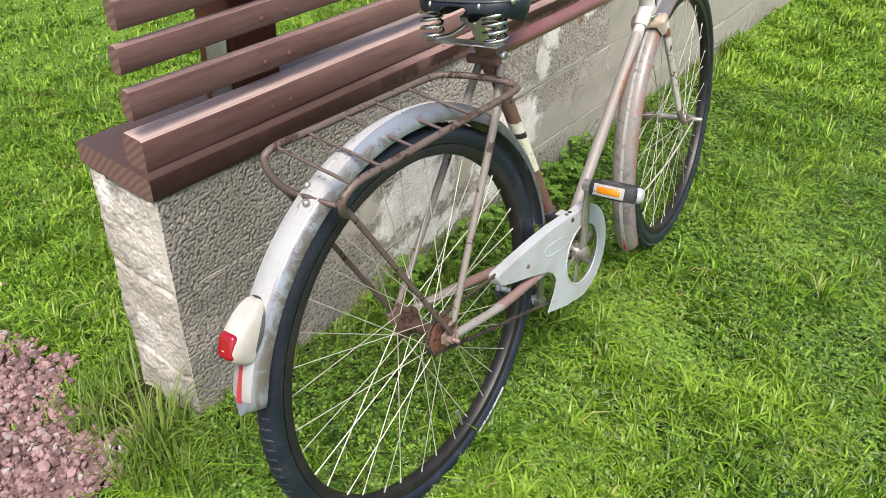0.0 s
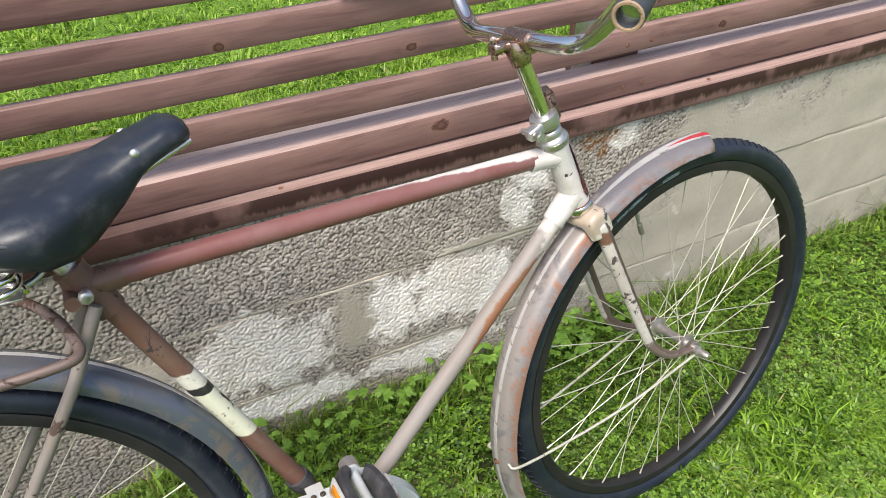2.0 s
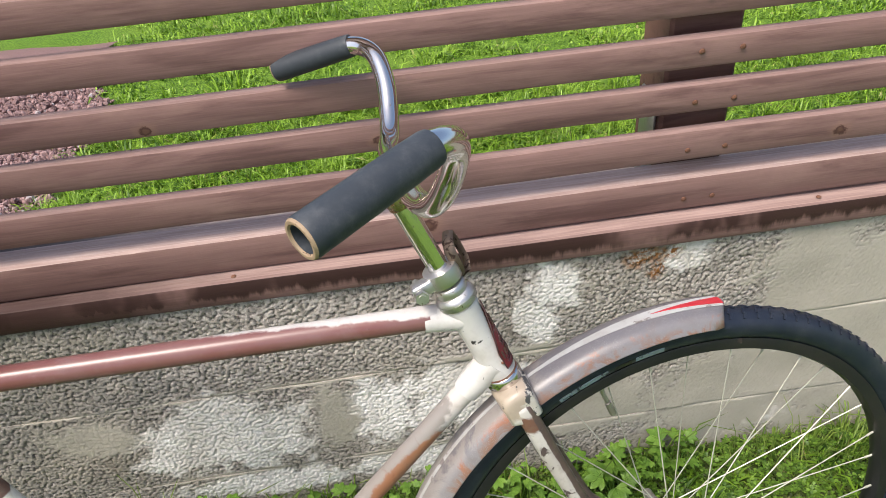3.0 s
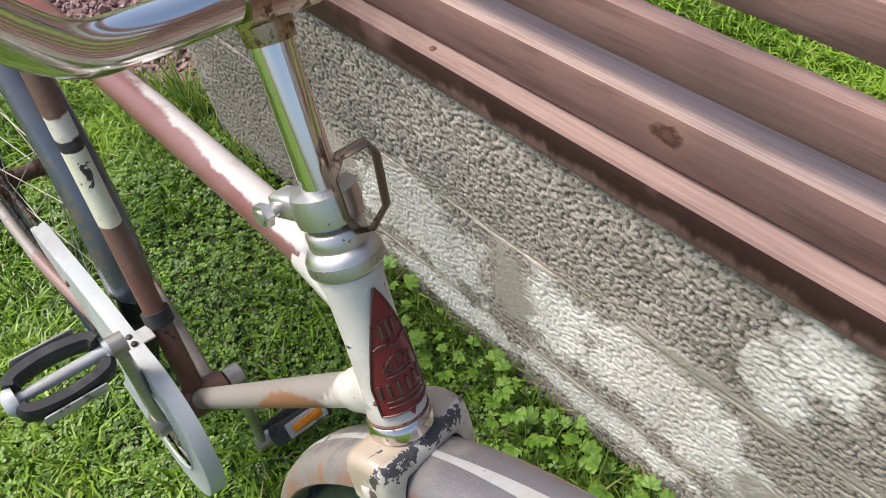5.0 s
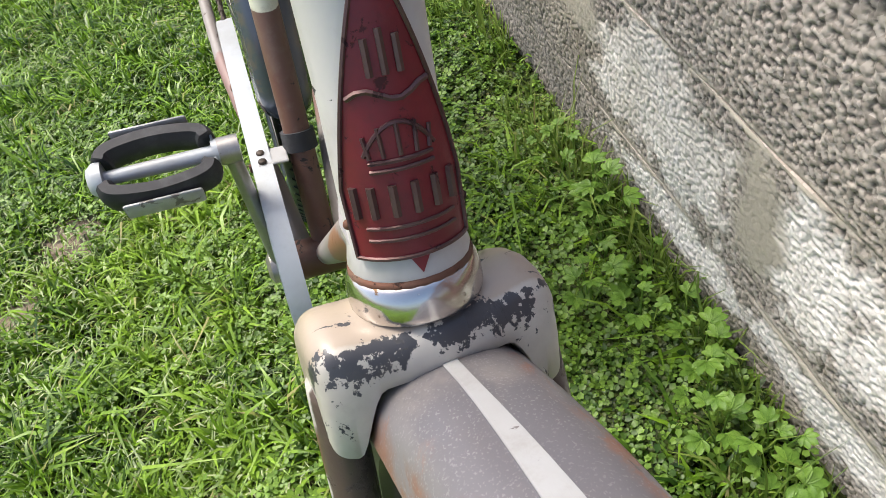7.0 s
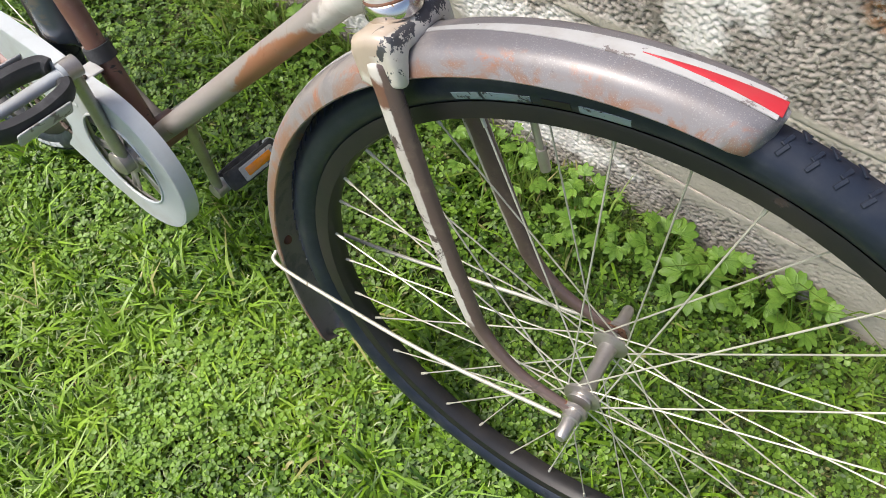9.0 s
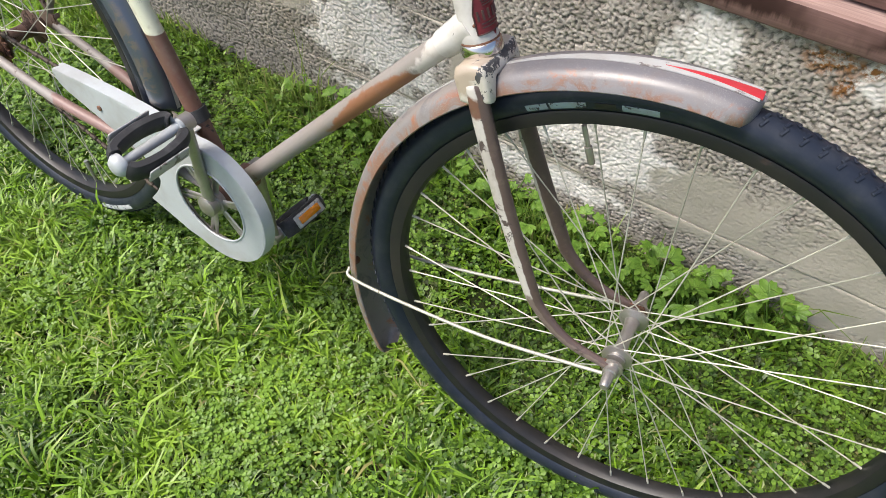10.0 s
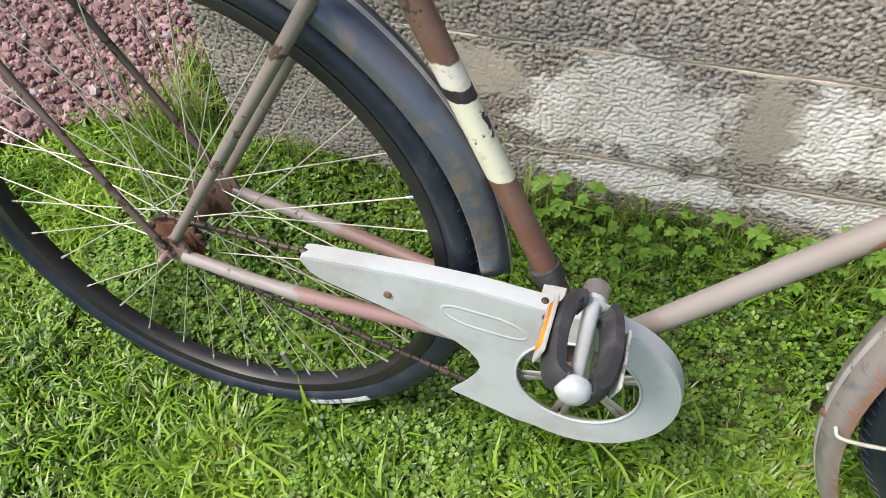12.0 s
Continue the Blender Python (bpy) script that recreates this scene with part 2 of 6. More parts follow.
def stained_wood(name, deep, pale, weather, wet, lit_top=False):
    """Brown stain on planed planks that run along x; knots, fine grain, dark wet marks; upper faces coloured paler, as
    lit from above.
    """
    m, t, b = shader(name, 0.66, 0, 0.18)
    c = coords(t)
    grain = nz(t, coords(t, (1.2, 40, 40)), 5, 7, 0.65, 1.2)
    fine = nz(t, coords(t, (6, 260, 260)), 3, 4, 0.6)
    info = t.nodes.new("ShaderNodeObjectInfo").outputs["Random"]
    col = mixc(t, op(t, "ADD", 0.25, op(t, "MULTIPLY", step(t, grain, 0.3, 0.7), 0.7)), deep, pale)
    col = mixc(t, op(t, "MULTIPLY", info, 0.35), col, tuple(0.7 * v for v in deep))
    blot = nz(t, coords(t, (1.5, 5, 5)), 4, 5, 0.6, 0.5)
    col = mixc(t, op(t, "MULTIPLY", step(t, blot, 0.45, 0.72), weather), col, (0.30, 0.19, 0.16))
    # Tone shifts along x: darker below 0, paler above 0.75.
    tone_x = step(t, op(t, "ADD", axis(t, c, 0), op(t, "MULTIPLY", op(t, "SUBTRACT", nz(t, coords(t, (1, 6, 6)), 3, 4), 0.5), 0.6)), 0.0, 0.75)
    col = mixc(t, op(t, "MULTIPLY", op(t, "SUBTRACT", 1.0, tone_x), 0.5), col, tuple(0.62 * v for v in deep))
    col = mixc(t, op(t, "MULTIPLY", tone_x, 0.42), col, (0.34, 0.215, 0.19))
    dull = nz(t, coords(t, (0.9, 7, 7)), 4.5, 5, 0.6, 0.4)
    col = mixc(t, op(t, "MULTIPLY", step(t, dull, 0.48, 0.68), 0.55), col, (0.075, 0.037, 0.036))
    for x, z, r in KNOTS:
        away = op(t, "SQRT", op(t, "ADD", op(t, "POWER", op(t, "MULTIPLY", op(t, "SUBTRACT", axis(t, c, 0), x), 0.75), 2.0),
                                op(t, "POWER", op(t, "SUBTRACT", axis(t, c, 2), z), 2.0)))
        away = op(t, "ADD", away, op(t, "MULTIPLY", op(t, "SUBTRACT", nz(t, c, 90, 5, 0.7), 0.5), r * 1.6))
        col = mixc(t, op(t, "MULTIPLY", op(t, "SUBTRACT", 1.0, step(t, away, r * 0.8, r * 2.0)), 0.35), col, (0.34, 0.20, 0.145))
        col = mixc(t, op(t, "SUBTRACT", 1.0, step(t, away, r * 0.6, r * 1.0)), col, (0.085, 0.042, 0.033))
        col = mixc(t, op(t, "SUBTRACT", 1.0, step(t, away, r * 0.25, r * 0.6)), col, (0.15, 0.08, 0.058))
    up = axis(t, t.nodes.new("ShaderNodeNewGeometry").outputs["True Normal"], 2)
    # Skylight on the upper faces is put into the colour as a paler tone.
    top_light = op(t, "MULTIPLY", step(t, up, 0.86, 0.96), op(t, "ADD", 0.50 if wet else 0.30, op(t, "MULTIPLY", nz(t, coords(t, (2, 20, 20)), 4, 5), 0.5), True))
    col = mixc(t, top_light, col, mixc(t, step(t, grain, 0.35, 0.65), (0.32, 0.22, 0.195), (0.44, 0.32, 0.285)))
    if lit_top:
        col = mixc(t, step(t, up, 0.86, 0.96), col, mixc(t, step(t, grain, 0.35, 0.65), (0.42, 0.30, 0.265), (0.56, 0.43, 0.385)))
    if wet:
        # Painted paler for the light that falls on the cap behind the slats.
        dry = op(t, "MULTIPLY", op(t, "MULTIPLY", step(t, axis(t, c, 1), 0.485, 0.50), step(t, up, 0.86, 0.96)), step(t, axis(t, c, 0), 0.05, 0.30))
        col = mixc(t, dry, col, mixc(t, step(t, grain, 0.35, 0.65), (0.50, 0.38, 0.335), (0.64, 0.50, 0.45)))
        facing = nd(t, "SeparateXYZ", Vector=t.nodes.new("ShaderNodeNewGeometry").outputs["True Normal"])
        drips = op(t, "ADD", axis(t, c, 2), op(t, "MULTIPLY", op(t, "SUBTRACT", nz(t, coords(t, (55, 8, 7)), 1, 4, 0.6), 0.5), 0.045))
        place = op(t, "ADD", 0.30, op(t, "MULTIPLY", step(t, nz(t, coords(t, (2.3, 1, 1)), 2.2, 4), 0.38, 0.48), 0.70))
        hung = op(t, "MULTIPLY", op(t, "MULTIPLY", step(t, drips, 0.566, 0.580), place), step(t, op(t, "MULTIPLY", facing.outputs[1], -1.0), 0.3, 0.6))
        pool = op(t, "ADD", axis(t, c, 0), op(t, "MULTIPLY", op(t, "SUBTRACT", nz(t, c, 9, 5), 0.5), 0.5))
        pool = op(t, "MULTIPLY", op(t, "SUBTRACT", 1.0, step(t, pool, 0.36, 0.42)), op(t, "SUBTRACT", 1.0, step(t, axis(t, c, 1), 0.468, 0.474)))
        damp = op(t, "MULTIPLY", op(t, "SUBTRACT", 1.0, step(t, op(t, "ADD", axis(t, c, 0), op(t, "MULTIPLY", nz(t, c, 7, 5), 0.5)), 0.45, 1.0)), 0.90)
        where = op(t, "MAXIMUM", op(t, "MAXIMUM", hung, damp), op(t, "MULTIPLY", pool, 0.8))
        col = mixc(t, op(t, "MULTIPLY", where, 0.93), col, (0.024, 0.012, 0.011))
        put(t, b.inputs["Roughness"], op(t, "SUBTRACT", 0.66, op(t, "MULTIPLY", where, 0.30)))
    put(t, b.inputs["Base Color"], mixc(t, op(t, "MULTIPLY", fine, 0.35), col, tuple(0.5 * v for v in deep)))
    relief(t, b, op(t, "ADD", grain, op(t, "MULTIPLY", fine, 0.6)), 0.3, 0.0012)
    return m


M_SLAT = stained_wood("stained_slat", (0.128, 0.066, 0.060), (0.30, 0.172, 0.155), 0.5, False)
# The same wood with its top face painted as brightly lit.
M_LOWSLAT = stained_wood("lit_top_slat", (0.128, 0.066, 0.060), (0.30, 0.172, 0.155), 0.5, False, True)
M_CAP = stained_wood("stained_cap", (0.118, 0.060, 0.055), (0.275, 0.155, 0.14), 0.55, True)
M_POST = stained_wood("stained_post", (0.12, 0.042, 0.022), (0.17, 0.062, 0.032), 0.1, False)


def end_grain():
    m, t, b = shader("end_grain", 0.7)
    rings = nd(t, "TexWave", Vector=coords(t), Scale=26.0, Distortion=1.5, Detail=3.0)
    rings.wave_type = "RINGS"
    put(t, b.inputs["Base Color"], mixc(t, rings.outputs[1], (0.12, 0.064, 0.052), (0.19, 0.112, 0.09)))
    relief(t, b, rings.outputs[1], 0.3, 0.001)
    return m


M_END = end_grain()


def block_concrete():
    """Lightweight-aggregate block: grey granules, yellow-grey stains, smears of pale mortar where 'plaster' is set."""
    m, t, b = shader("aggregate_concrete", 0.9, 0, 0.25)
    c = coords(t)
    cell = nd(t, "TexVoronoi", Vector=c, Scale=150.0)
    tone = mixc(t, axis(t, cell.outputs["Color"], 0), (0.28, 0.247, 0.218), (0.51, 0.46, 0.415))
    tone = mixc(t, step(t, nz(t, c, 3.2, 5, 0.6), 0.42, 0.7), tone, (0.37, 0.33, 0.27))
    tone = mixc(t, op(t, "MULTIPLY", step(t, nz(t, c, 14, 6, 0.65), 0.52, 0.75), 0.55), tone, (0.15, 0.125, 0.10))
    soot = t.nodes.new("ShaderNodeAttribute")
    soot.attribute_name = "grime"
    tone = mixc(t, op(t, "MULTIPLY", soot.outputs["Fac"], 0.55), tone, (0.15, 0.145, 0.135))
    at = t.nodes.new("ShaderNodeAttribute")
    at.attribute_name = "plaster"
    pale = mixc(t, step(t, nz(t, c, 26, 6, 0.7), 0.4, 0.7), (0.86, 0.82, 0.785), (0.68, 0.635, 0.60))
    pale = mixc(t, op(t, "MULTIPLY", step(t, nz(t, coords(t, (1, 1, 0.6)), 8, 6, 0.65), 0.46, 0.66), 0.4), pale, (0.50, 0.445, 0.385))
    smooth = t.nodes.new("ShaderNodeAttribute")
    smooth.attribute_name = "smear"
    tan = mixc(t, nz(t, c, 18, 6, 0.65), (0.50, 0.46, 0.39), (0.36, 0.325, 0.27))
    col = mixc(t, smooth.outputs["Fac"], mixc(t, at.outputs["Fac"], tone, pale), tan)
    crust = t.nodes.new("ShaderNodeAttribute")
    crust.attribute_name = "lichen"
    col = mixc(t, op(t, "MULTIPLY", crust.outputs["Fac"], step(t, nz(t, c, 90, 6, 0.7), 0.40, 0.55)), col, (0.27, 0.115, 0.035))
    dist = op(t, "MULTIPLY", cell.outputs["Distance"], 1.0)
    # Gaps between the granules are darkened in the colour, following the relief.
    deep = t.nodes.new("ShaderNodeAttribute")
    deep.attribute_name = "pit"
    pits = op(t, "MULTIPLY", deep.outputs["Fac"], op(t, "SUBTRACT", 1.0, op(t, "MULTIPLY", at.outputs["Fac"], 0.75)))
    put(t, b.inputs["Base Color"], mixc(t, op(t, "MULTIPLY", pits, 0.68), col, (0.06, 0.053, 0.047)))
    relief(t, b, op(t, "ADD", op(t, "MULTIPLY", dist, -0.5), op(t, "MULTIPLY", nz(t, c, 420, 4, 0.7), 0.5)), 0.32, 0.003)
    return m


M_CONC = block_concrete()


def mortar_mat():
    m, t, b = shader("old_mortar", 0.95, 0, 0.2)
    c = coords(t)
    put(t, b.inputs["Base Color"], mixc(t, nz(t, c, 30, 6, 0.7), (0.30, 0.27, 0.225), (0.15, 0.13, 0.105)))
    relief(t, b, nz(t, c, 180, 5, 0.7), 0.6, 0.003)
    return m


M_MORTAR = mortar_mat()


def soil_mat():
    m, t, b = shader("lawn_soil", 0.95, 0, 0.15)
    c = coords(t)
    low = mixc(t, step(t, nz(t, c, 60, 6, 0.7), 0.35, 0.65), (0.016, 0.020, 0.007), (0.035, 0.048, 0.012))
    at = t.nodes.new("ShaderNodeAttribute")
    at.attribute_name = "bare"
    low = mixc(t, step(t, nz(t, c, 5.0, 4), 0.5, 0.7), low, (0.07, 0.058, 0.028))
    low = mixc(t, op(t, "MULTIPLY", step(t, nz(t, c, 9, 4), 0.55, 0.75), 0.5), low, (0.09, 0.065, 0.04))
    put(t, b.inputs["Base Color"], mixc(t, at.outputs["Fac"], low, mixc(t, nz(t, c, 70, 6, 0.7), (0.20, 0.15, 0.11), (0.38, 0.31, 0.24))))
    relief(t, b, nz(t, c, 90, 6, 0.7), 0.8, 0.01)
    return m


M_SOIL = soil_mat()


def turf_mat():
    """Far lawn, too distant for single blades: fine green mottling."""
    m, t, b = shader("far_turf", 0.8, 0, 0.2)
    c = coords(t)
    col = mixc(t, step(t, nz(t, c, 130, 5, 0.7), 0.36, 0.64), (0.035, 0.085, 0.007), (0.155, 0.27, 0.026))
    put(t, b.inputs["Base Color"], mixc(t, op(t, "MULTIPLY", step(t, nz(t, c, 3.0, 5), 0.45, 0.7), 0.5), col, (0.16, 0.24, 0.03)))
    relief(t, b, nz(t, c, 130, 5, 0.7), 0.6, 0.012)
    return m


M_TURF = turf_mat()


def leafy(name, cols, rough=0.5, through_light=0.35, dead=0.8):
    """Leaf material: colour by island, drier patches by place, some light let through."""
    m, t, b = shader(name, rough, 0, 0.35)
    c = coords(t)
    rnd = t.nodes.new("ShaderNodeNewGeometry").outputs["Random Per Island"]
    col = mixc(t, rnd, cols[0], cols[1])
    col = mixc(t, step(t, nz(t, c, 2.2, 4, 0.6), 0.48, 0.72), col, cols[2])
    col = mixc(t, op(t, "MULTIPLY", step(t, nz(t, c, 24, 5, 0.65), 0.48, 0.66), 0.55), col, cols[0])
    dry = op(t, "MULTIPLY", step(t, op(t, "ADD", rnd, op(t, "MULTIPLY", op(t, "SUBTRACT", nz(t, c, 7, 4), 0.5), 0.35)), 0.95, 1.0), dead)
    col = mixc(t, dry, col, (0.36, 0.30, 0.14))
    put(t, b.inputs["Base Color"], col)
    tr = nd(t, "BsdfTranslucent", Color=col)
    mix = nd(t, "MixShader", Fac=through_light)
    t.links.new(b.outputs[0], mix.inputs[1])
    t.links.new(tr.outputs[0], mix.inputs[2])
    t.links.new(mix.outputs[0], t.nodes["Material Output"].inputs["Surface"])
    return m


M_GRASS = leafy("grass_blade", [(0.016, 0.055, 0.005), (0.25, 0.44, 0.030), (0.28, 0.43, 0.045)], 0.36, 0.30)
# Brighter copy of the grass colours, standing for sun on the outer lawn.
M_SUNLIT_LAWN = leafy("sunlit_grass_blade", [(0.05, 0.12, 0.008), (0.31, 0.50, 0.045), (0.31, 0.47, 0.055)], 0.42, 0.32)
M_STRAW = leafy("dry_clipping", [(0.22, 0.30, 0.11), (0.40, 0.45, 0.22), (0.34, 0.38, 0.17)], 0.5, 0.2, 0.0)
# Low growth whose dark colours carry the shade beside the wall.
M_SHADE_MOSS = leafy("shaded_moss_seedlings", [(0.025, 0.045, 0.010), (0.11, 0.15, 0.028), (0.10, 0.11, 0.03)], 0.5, 0.2, 0.5)
M_LONG = leafy("long_grass", [(0.09, 0.16, 0.02), (0.24, 0.34, 0.06), (0.25, 0.31, 0.08)], 0.42, 0.35)
M_CLOVER = leafy("clover_leaf", [(0.032, 0.08, 0.010), (0.21, 0.36, 0.045), (0.18, 0.31, 0.04)], 0.42, 0.24, 0.0)
M_WEED = leafy("weed_leaf", [(0.07, 0.16, 0.02), (0.20, 0.35, 0.05), (0.16, 0.30, 0.04)], 0.45, 0.3, 0.15)


def stone_mat():
    m, t, b = shader("red_stone", 0.8, 0, 0.3)
    rnd = t.nodes.new("ShaderNodeNewGeometry").outputs["Random Per Island"]
    c = coords(t)
    col = mixc(t, rnd, (0.105, 0.06, 0.058), (0.34, 0.215, 0.205))
    col = mixc(t, step(t, nz(t, c, 120, 5, 0.7), 0.5, 0.75), col, (0.36, 0.27, 0.265))
    put(t, b.inputs["Base Color"], mixc(t, step(t, rnd, 0.95, 0.96), col, (0.36, 0.31, 0.31)))
    relief(t, b, nz(t, c, 300, 5, 0.7), 0.4, 0.001)
    return m


M_STONE = stone_mat()


def grit_mat():
    m, t, b = shader("red_grit", 0.95, 0, 0.2)
    c = coords(t)
    put(t, b.inputs["Base Color"], mixc(t, nz(t, c, 160, 6, 0.7), (0.12, 0.07, 0.065), (0.28, 0.18, 0.17)))
    relief(t, b, nz(t, c, 220, 5, 0.7), 0.8, 0.006)
    return m


M_GRIT = grit_mat()


# ---- mesh helpers ----
def thing(name, label, category, at=None, group="", kind=""):
    ob = new(name)
    ob.empty_display_size = 0.05
    if at is not None:
        ob.matrix_world = at
    return tagged(ob, label, category, group, kind)


def mesh(name, vf, material, smooth=True):
    v, f = vf
    me = bpy.data.meshes.new(name)
    me.from_pydata([tuple(p) for p in v], [], [tuple(q) for q in f])
    me.materials.append(material)
    me.polygons.foreach_set("use_smooth", [smooth] * len(me.polygons))
    me.update()
    if smooth and len(me.polygons) < 20000:
        me.set_sharp_from_angle(angle=radians(55))
    return me


def piece(name, vf, material, parent, label="", smooth=True, m=None):
    """One mesh part under a thing or under a part."""
    ob = new(name, vf if isinstance(vf, bpy.types.Mesh) else mesh(name, vf, material, smooth))
    ob.parent = parent
    if m is not None:
        ob.matrix_basis = m
    return tagged(ob, label)


def mark(ob, key, rule):
    """A value for each corner of a part, by its place."""
    a = ob.data.attributes.new(key, "FLOAT", "POINT")
    a.data.foreach_set("value", np.array([rule(v.co) for v in ob.data.vertices], np.float32))
    return ob


def moved(vf, m):
    return [m @ Vector(p) for p in vf[0]], vf[1]


def join(*all_vf):
    v, f = [], []
    for a, b in all_vf:
        f += [tuple(i + len(v) for i in q) for q in b]
        v += [Vector(p) for p in a]
    return v, f


def glide(points, per=8):
    """A smooth curve through the points."""
    p = [Vector(q) for q in points]
    p = [2 * p[0] - p[1]] + p + [2 * p[-1] - p[-2]]
    out = []
    for a, b, c, d in zip(p, p[1:], p[2:], p[3:]):
        for k in range(per):
            s = k / per
            out.append(0.5 * (2 * b + (c - a) * s + (2 * a - 5 * b + 4 * c - d) * s * s + (3 * b - a - 3 * c + d) * s ** 3))
    return out + [p[-2]]


def tube(points, radius, seg=12, closed=False, flat=1.0, caps=True):
    """A round bar along points; radius is a number or one for each point; flat squeezes it along its second side."""
    p = [Vector(q) for q in points]
    n = len(p)
    r = radius if isinstance(radius, (list, tuple)) else [radius] * n
    side, v, f = None, [], []
    for i in range(n):
        a, b = (p[(i - 1) % n], p[(i + 1) % n]) if closed else (p[max(i - 1, 0)], p[min(i + 1, n - 1)])
        way = (b - a).normalized()
        if side is None:
            side = way.orthogonal().normalized() if abs(way.y) > 0.9 else way.cross(Vector((0, 1, 0))).normalized()
        side = (side - way * side.dot(way)).normalized()
        up = way.cross(side)
        for k in range(seg):
            w = 2 * math.pi * k / seg
            v.append(p[i] + r[i] * (math.cos(w) * side + flat * math.sin(w) * up))
    for i in range(n if closed else n - 1):
        j = (i + 1) % n
        f += [(i * seg + k, i * seg + (k + 1) % seg, j * seg + (k + 1) % seg, j * seg + k) for k in range(seg)]
    if caps and not closed:
        f += [tuple(range(seg))[::-1], tuple((n - 1) * seg + k for k in range(seg))]
    return v, f


def turned(profile, m=None, seg=24, closed=False):
    """A solid of revolution about z: profile of (radius, height)."""
    n, v, f = len(profile), [], []
    for r, h in profile:
        v += [Vector((r * math.cos(2 * math.pi * k / seg), r * math.sin(2 * math.pi * k / seg), h)) for k in range(seg)]
    for i in range(n if closed else n - 1):
        j = (i + 1) % n
        f += [(i * seg + k, i * seg + (k + 1) % seg, j * seg + (k + 1) % seg, j * seg + k) for k in range(seg)]
    if not closed:
        f += [tuple(range(seg))[::-1], tuple((n - 1) * seg + k for k in range(seg))]
    return moved((v, f), m) if m is not None else (v, f)


def bead(r, m, squash=(1, 1, 1), rings=8, seg=12):
    prof = [(max(1e-5, r * math.sin(math.pi * i / rings)), -r * math.cos(math.pi * i / rings)) for i in range(rings + 1)]
    return moved(turned(prof, seg=seg), m @ Matrix.Diagonal((*squash, 1)))


def block(sx, sy, sz, m=None, bevel=0.0, seg=1):
    """A box round the origin with eased edges."""
    bm = bmesh.new()
    bmesh.ops.create_cube(bm, size=1.0, matrix=Matrix.Diagonal((sx, sy, sz, 1)))
    if bevel:
        bmesh.ops.bevel(bm, geom=bm.edges[:], offset=bevel, segments=seg, affect="EDGES", profile=0.5)
    bm.verts.ensure_lookup_table()
    bm.verts.index_update()
    vf = [v.co.copy() for v in bm.verts], [tuple(v.index for v in q.verts) for q in bm.faces]
    bm.free()
    return moved(vf, m) if m is not None else vf


def along(a, b, up=(0, 1, 0)):
    """The pose at a whose z points to b."""
    a, b = Vector(a), Vector(b)
    z = (b - a).normalized()
    x = Vector(up).cross(z)
    x = x.normalized() if x.length > 1e-4 else Vector((1, 0, 0))
    y = z.cross(x)
    return Matrix.Translation(a) @ Matrix((x, y, z)).transposed().to_4x4()


def slab(outline, hole, y0, y1):
    """A plate in the plane of x and z between y0 and y1, with one hole of as many points as the outline, or none."""
    n = len(outline)
    v = [Vector((x, y, z)) for y in (y0, y1) for x, z in outline]
    f = []
    if hole:
        v += [Vector((x, y, z)) for y in (y0, y1) for x, z in hole]
        for k in range(n):
            j = (k + 1) % n
            f += [(k, j, 2 * n + j, 2 * n + k), (n + j, n + k, 3 * n + k, 3 * n + j), (j, k, n + k, n + j), (2 * n + k, 2 * n + j, 3 * n + j, 3 * n + k)]
    else:
        f += [tuple(range(n)), tuple(range(2 * n - 1, n - 1, -1))]
        f += [((k + 1) % n, k, n + k, n + (k + 1) % n) for k in range(n)]
    return v, f


def hoop(profile, centre, a0, a1, n, width=None):
    """A band about the y axis through centre: closed profile of (radius, y), from angle a0 to a1 in degrees. width(s) narrows it."""
    v, f, k = [], [], len(profile)
    full = abs(a1 - a0) >= 360
    for i in range(n if full else n + 1):
        s = i / n
        w = radians(a0 + (a1 - a0) * s)
        q = width(s) if width else 1.0
        v += [Vector((centre[0] + r * math.cos(w), centre[1] + y * q, centre[2] + r * math.sin(w))) for r, y in profile]
    rows = n if full else n + 1
    for i in range(n):
        j = (i + 1) % rows
        f += [(i * k + c, i * k + (c + 1) % k, j * k + (c + 1) % k, j * k + c) for c in range(k)]
    if not full:
        f += [tuple(range(k))[::-1], tuple(n * k + c for c in range(k))]
    return v, f


# ---- ground ----
SLOPE = -0.012


def ground_z(x, y):
    """Level lawn that rises a little towards the foot of the wall."""
    rise = 0.040 * np.clip((y - 0.05) / 0.38, 0, 1) ** 1.5
    return SLOPE * np.clip(x, -2, 5) + rise + 0.006 * np.sin(5.1 * x + 2 * y) * np.cos(4.3 * y) + 0.004 * np.sin(13 * x - 7 * y)


def edge_line(y):
    """Where the lawn ends and the gravel begins, as x for a given y."""
    jag = 0.03 * np.sin(17 * y) + 0.02 * np.sin(41 * y + 1) + 0.015 * np.sin(73 * y)
    return np.where(y > 0.46, -0.385 + 0.10 * np.clip((y - 1.0) / 0.5, 0, 1), -0.44 - 0.62 * np.clip((0.46 - y) / 0.5, 0, 1.0) ** 0.6) + jag


def graded(lo, hi, fine_lo, fine_hi, d):
    mid = np.arange(fine_lo, fine_hi + d, d)
    left = fine_lo - np.cumsum(d * 1.25 ** np.arange(1, 60))
    right = mid[-1] + np.cumsum(d * 1.25 ** np.arange(1, 60))
    return np.r_[left[left > lo][::-1], mid, right[right < hi]]


gx, gy = graded(-300, 300, -1.4, 2.6, 0.05), graded(-300, 300, -1.0, 1.8, 0.05)
GX, GY = np.meshgrid(gx, gy, indexing="ij")
GZ = ground_z(GX, GY)
nx, ny = len(gx), len(gy)
gv = np.stack([GX, GY, GZ], -1).reshape(-1, 3)
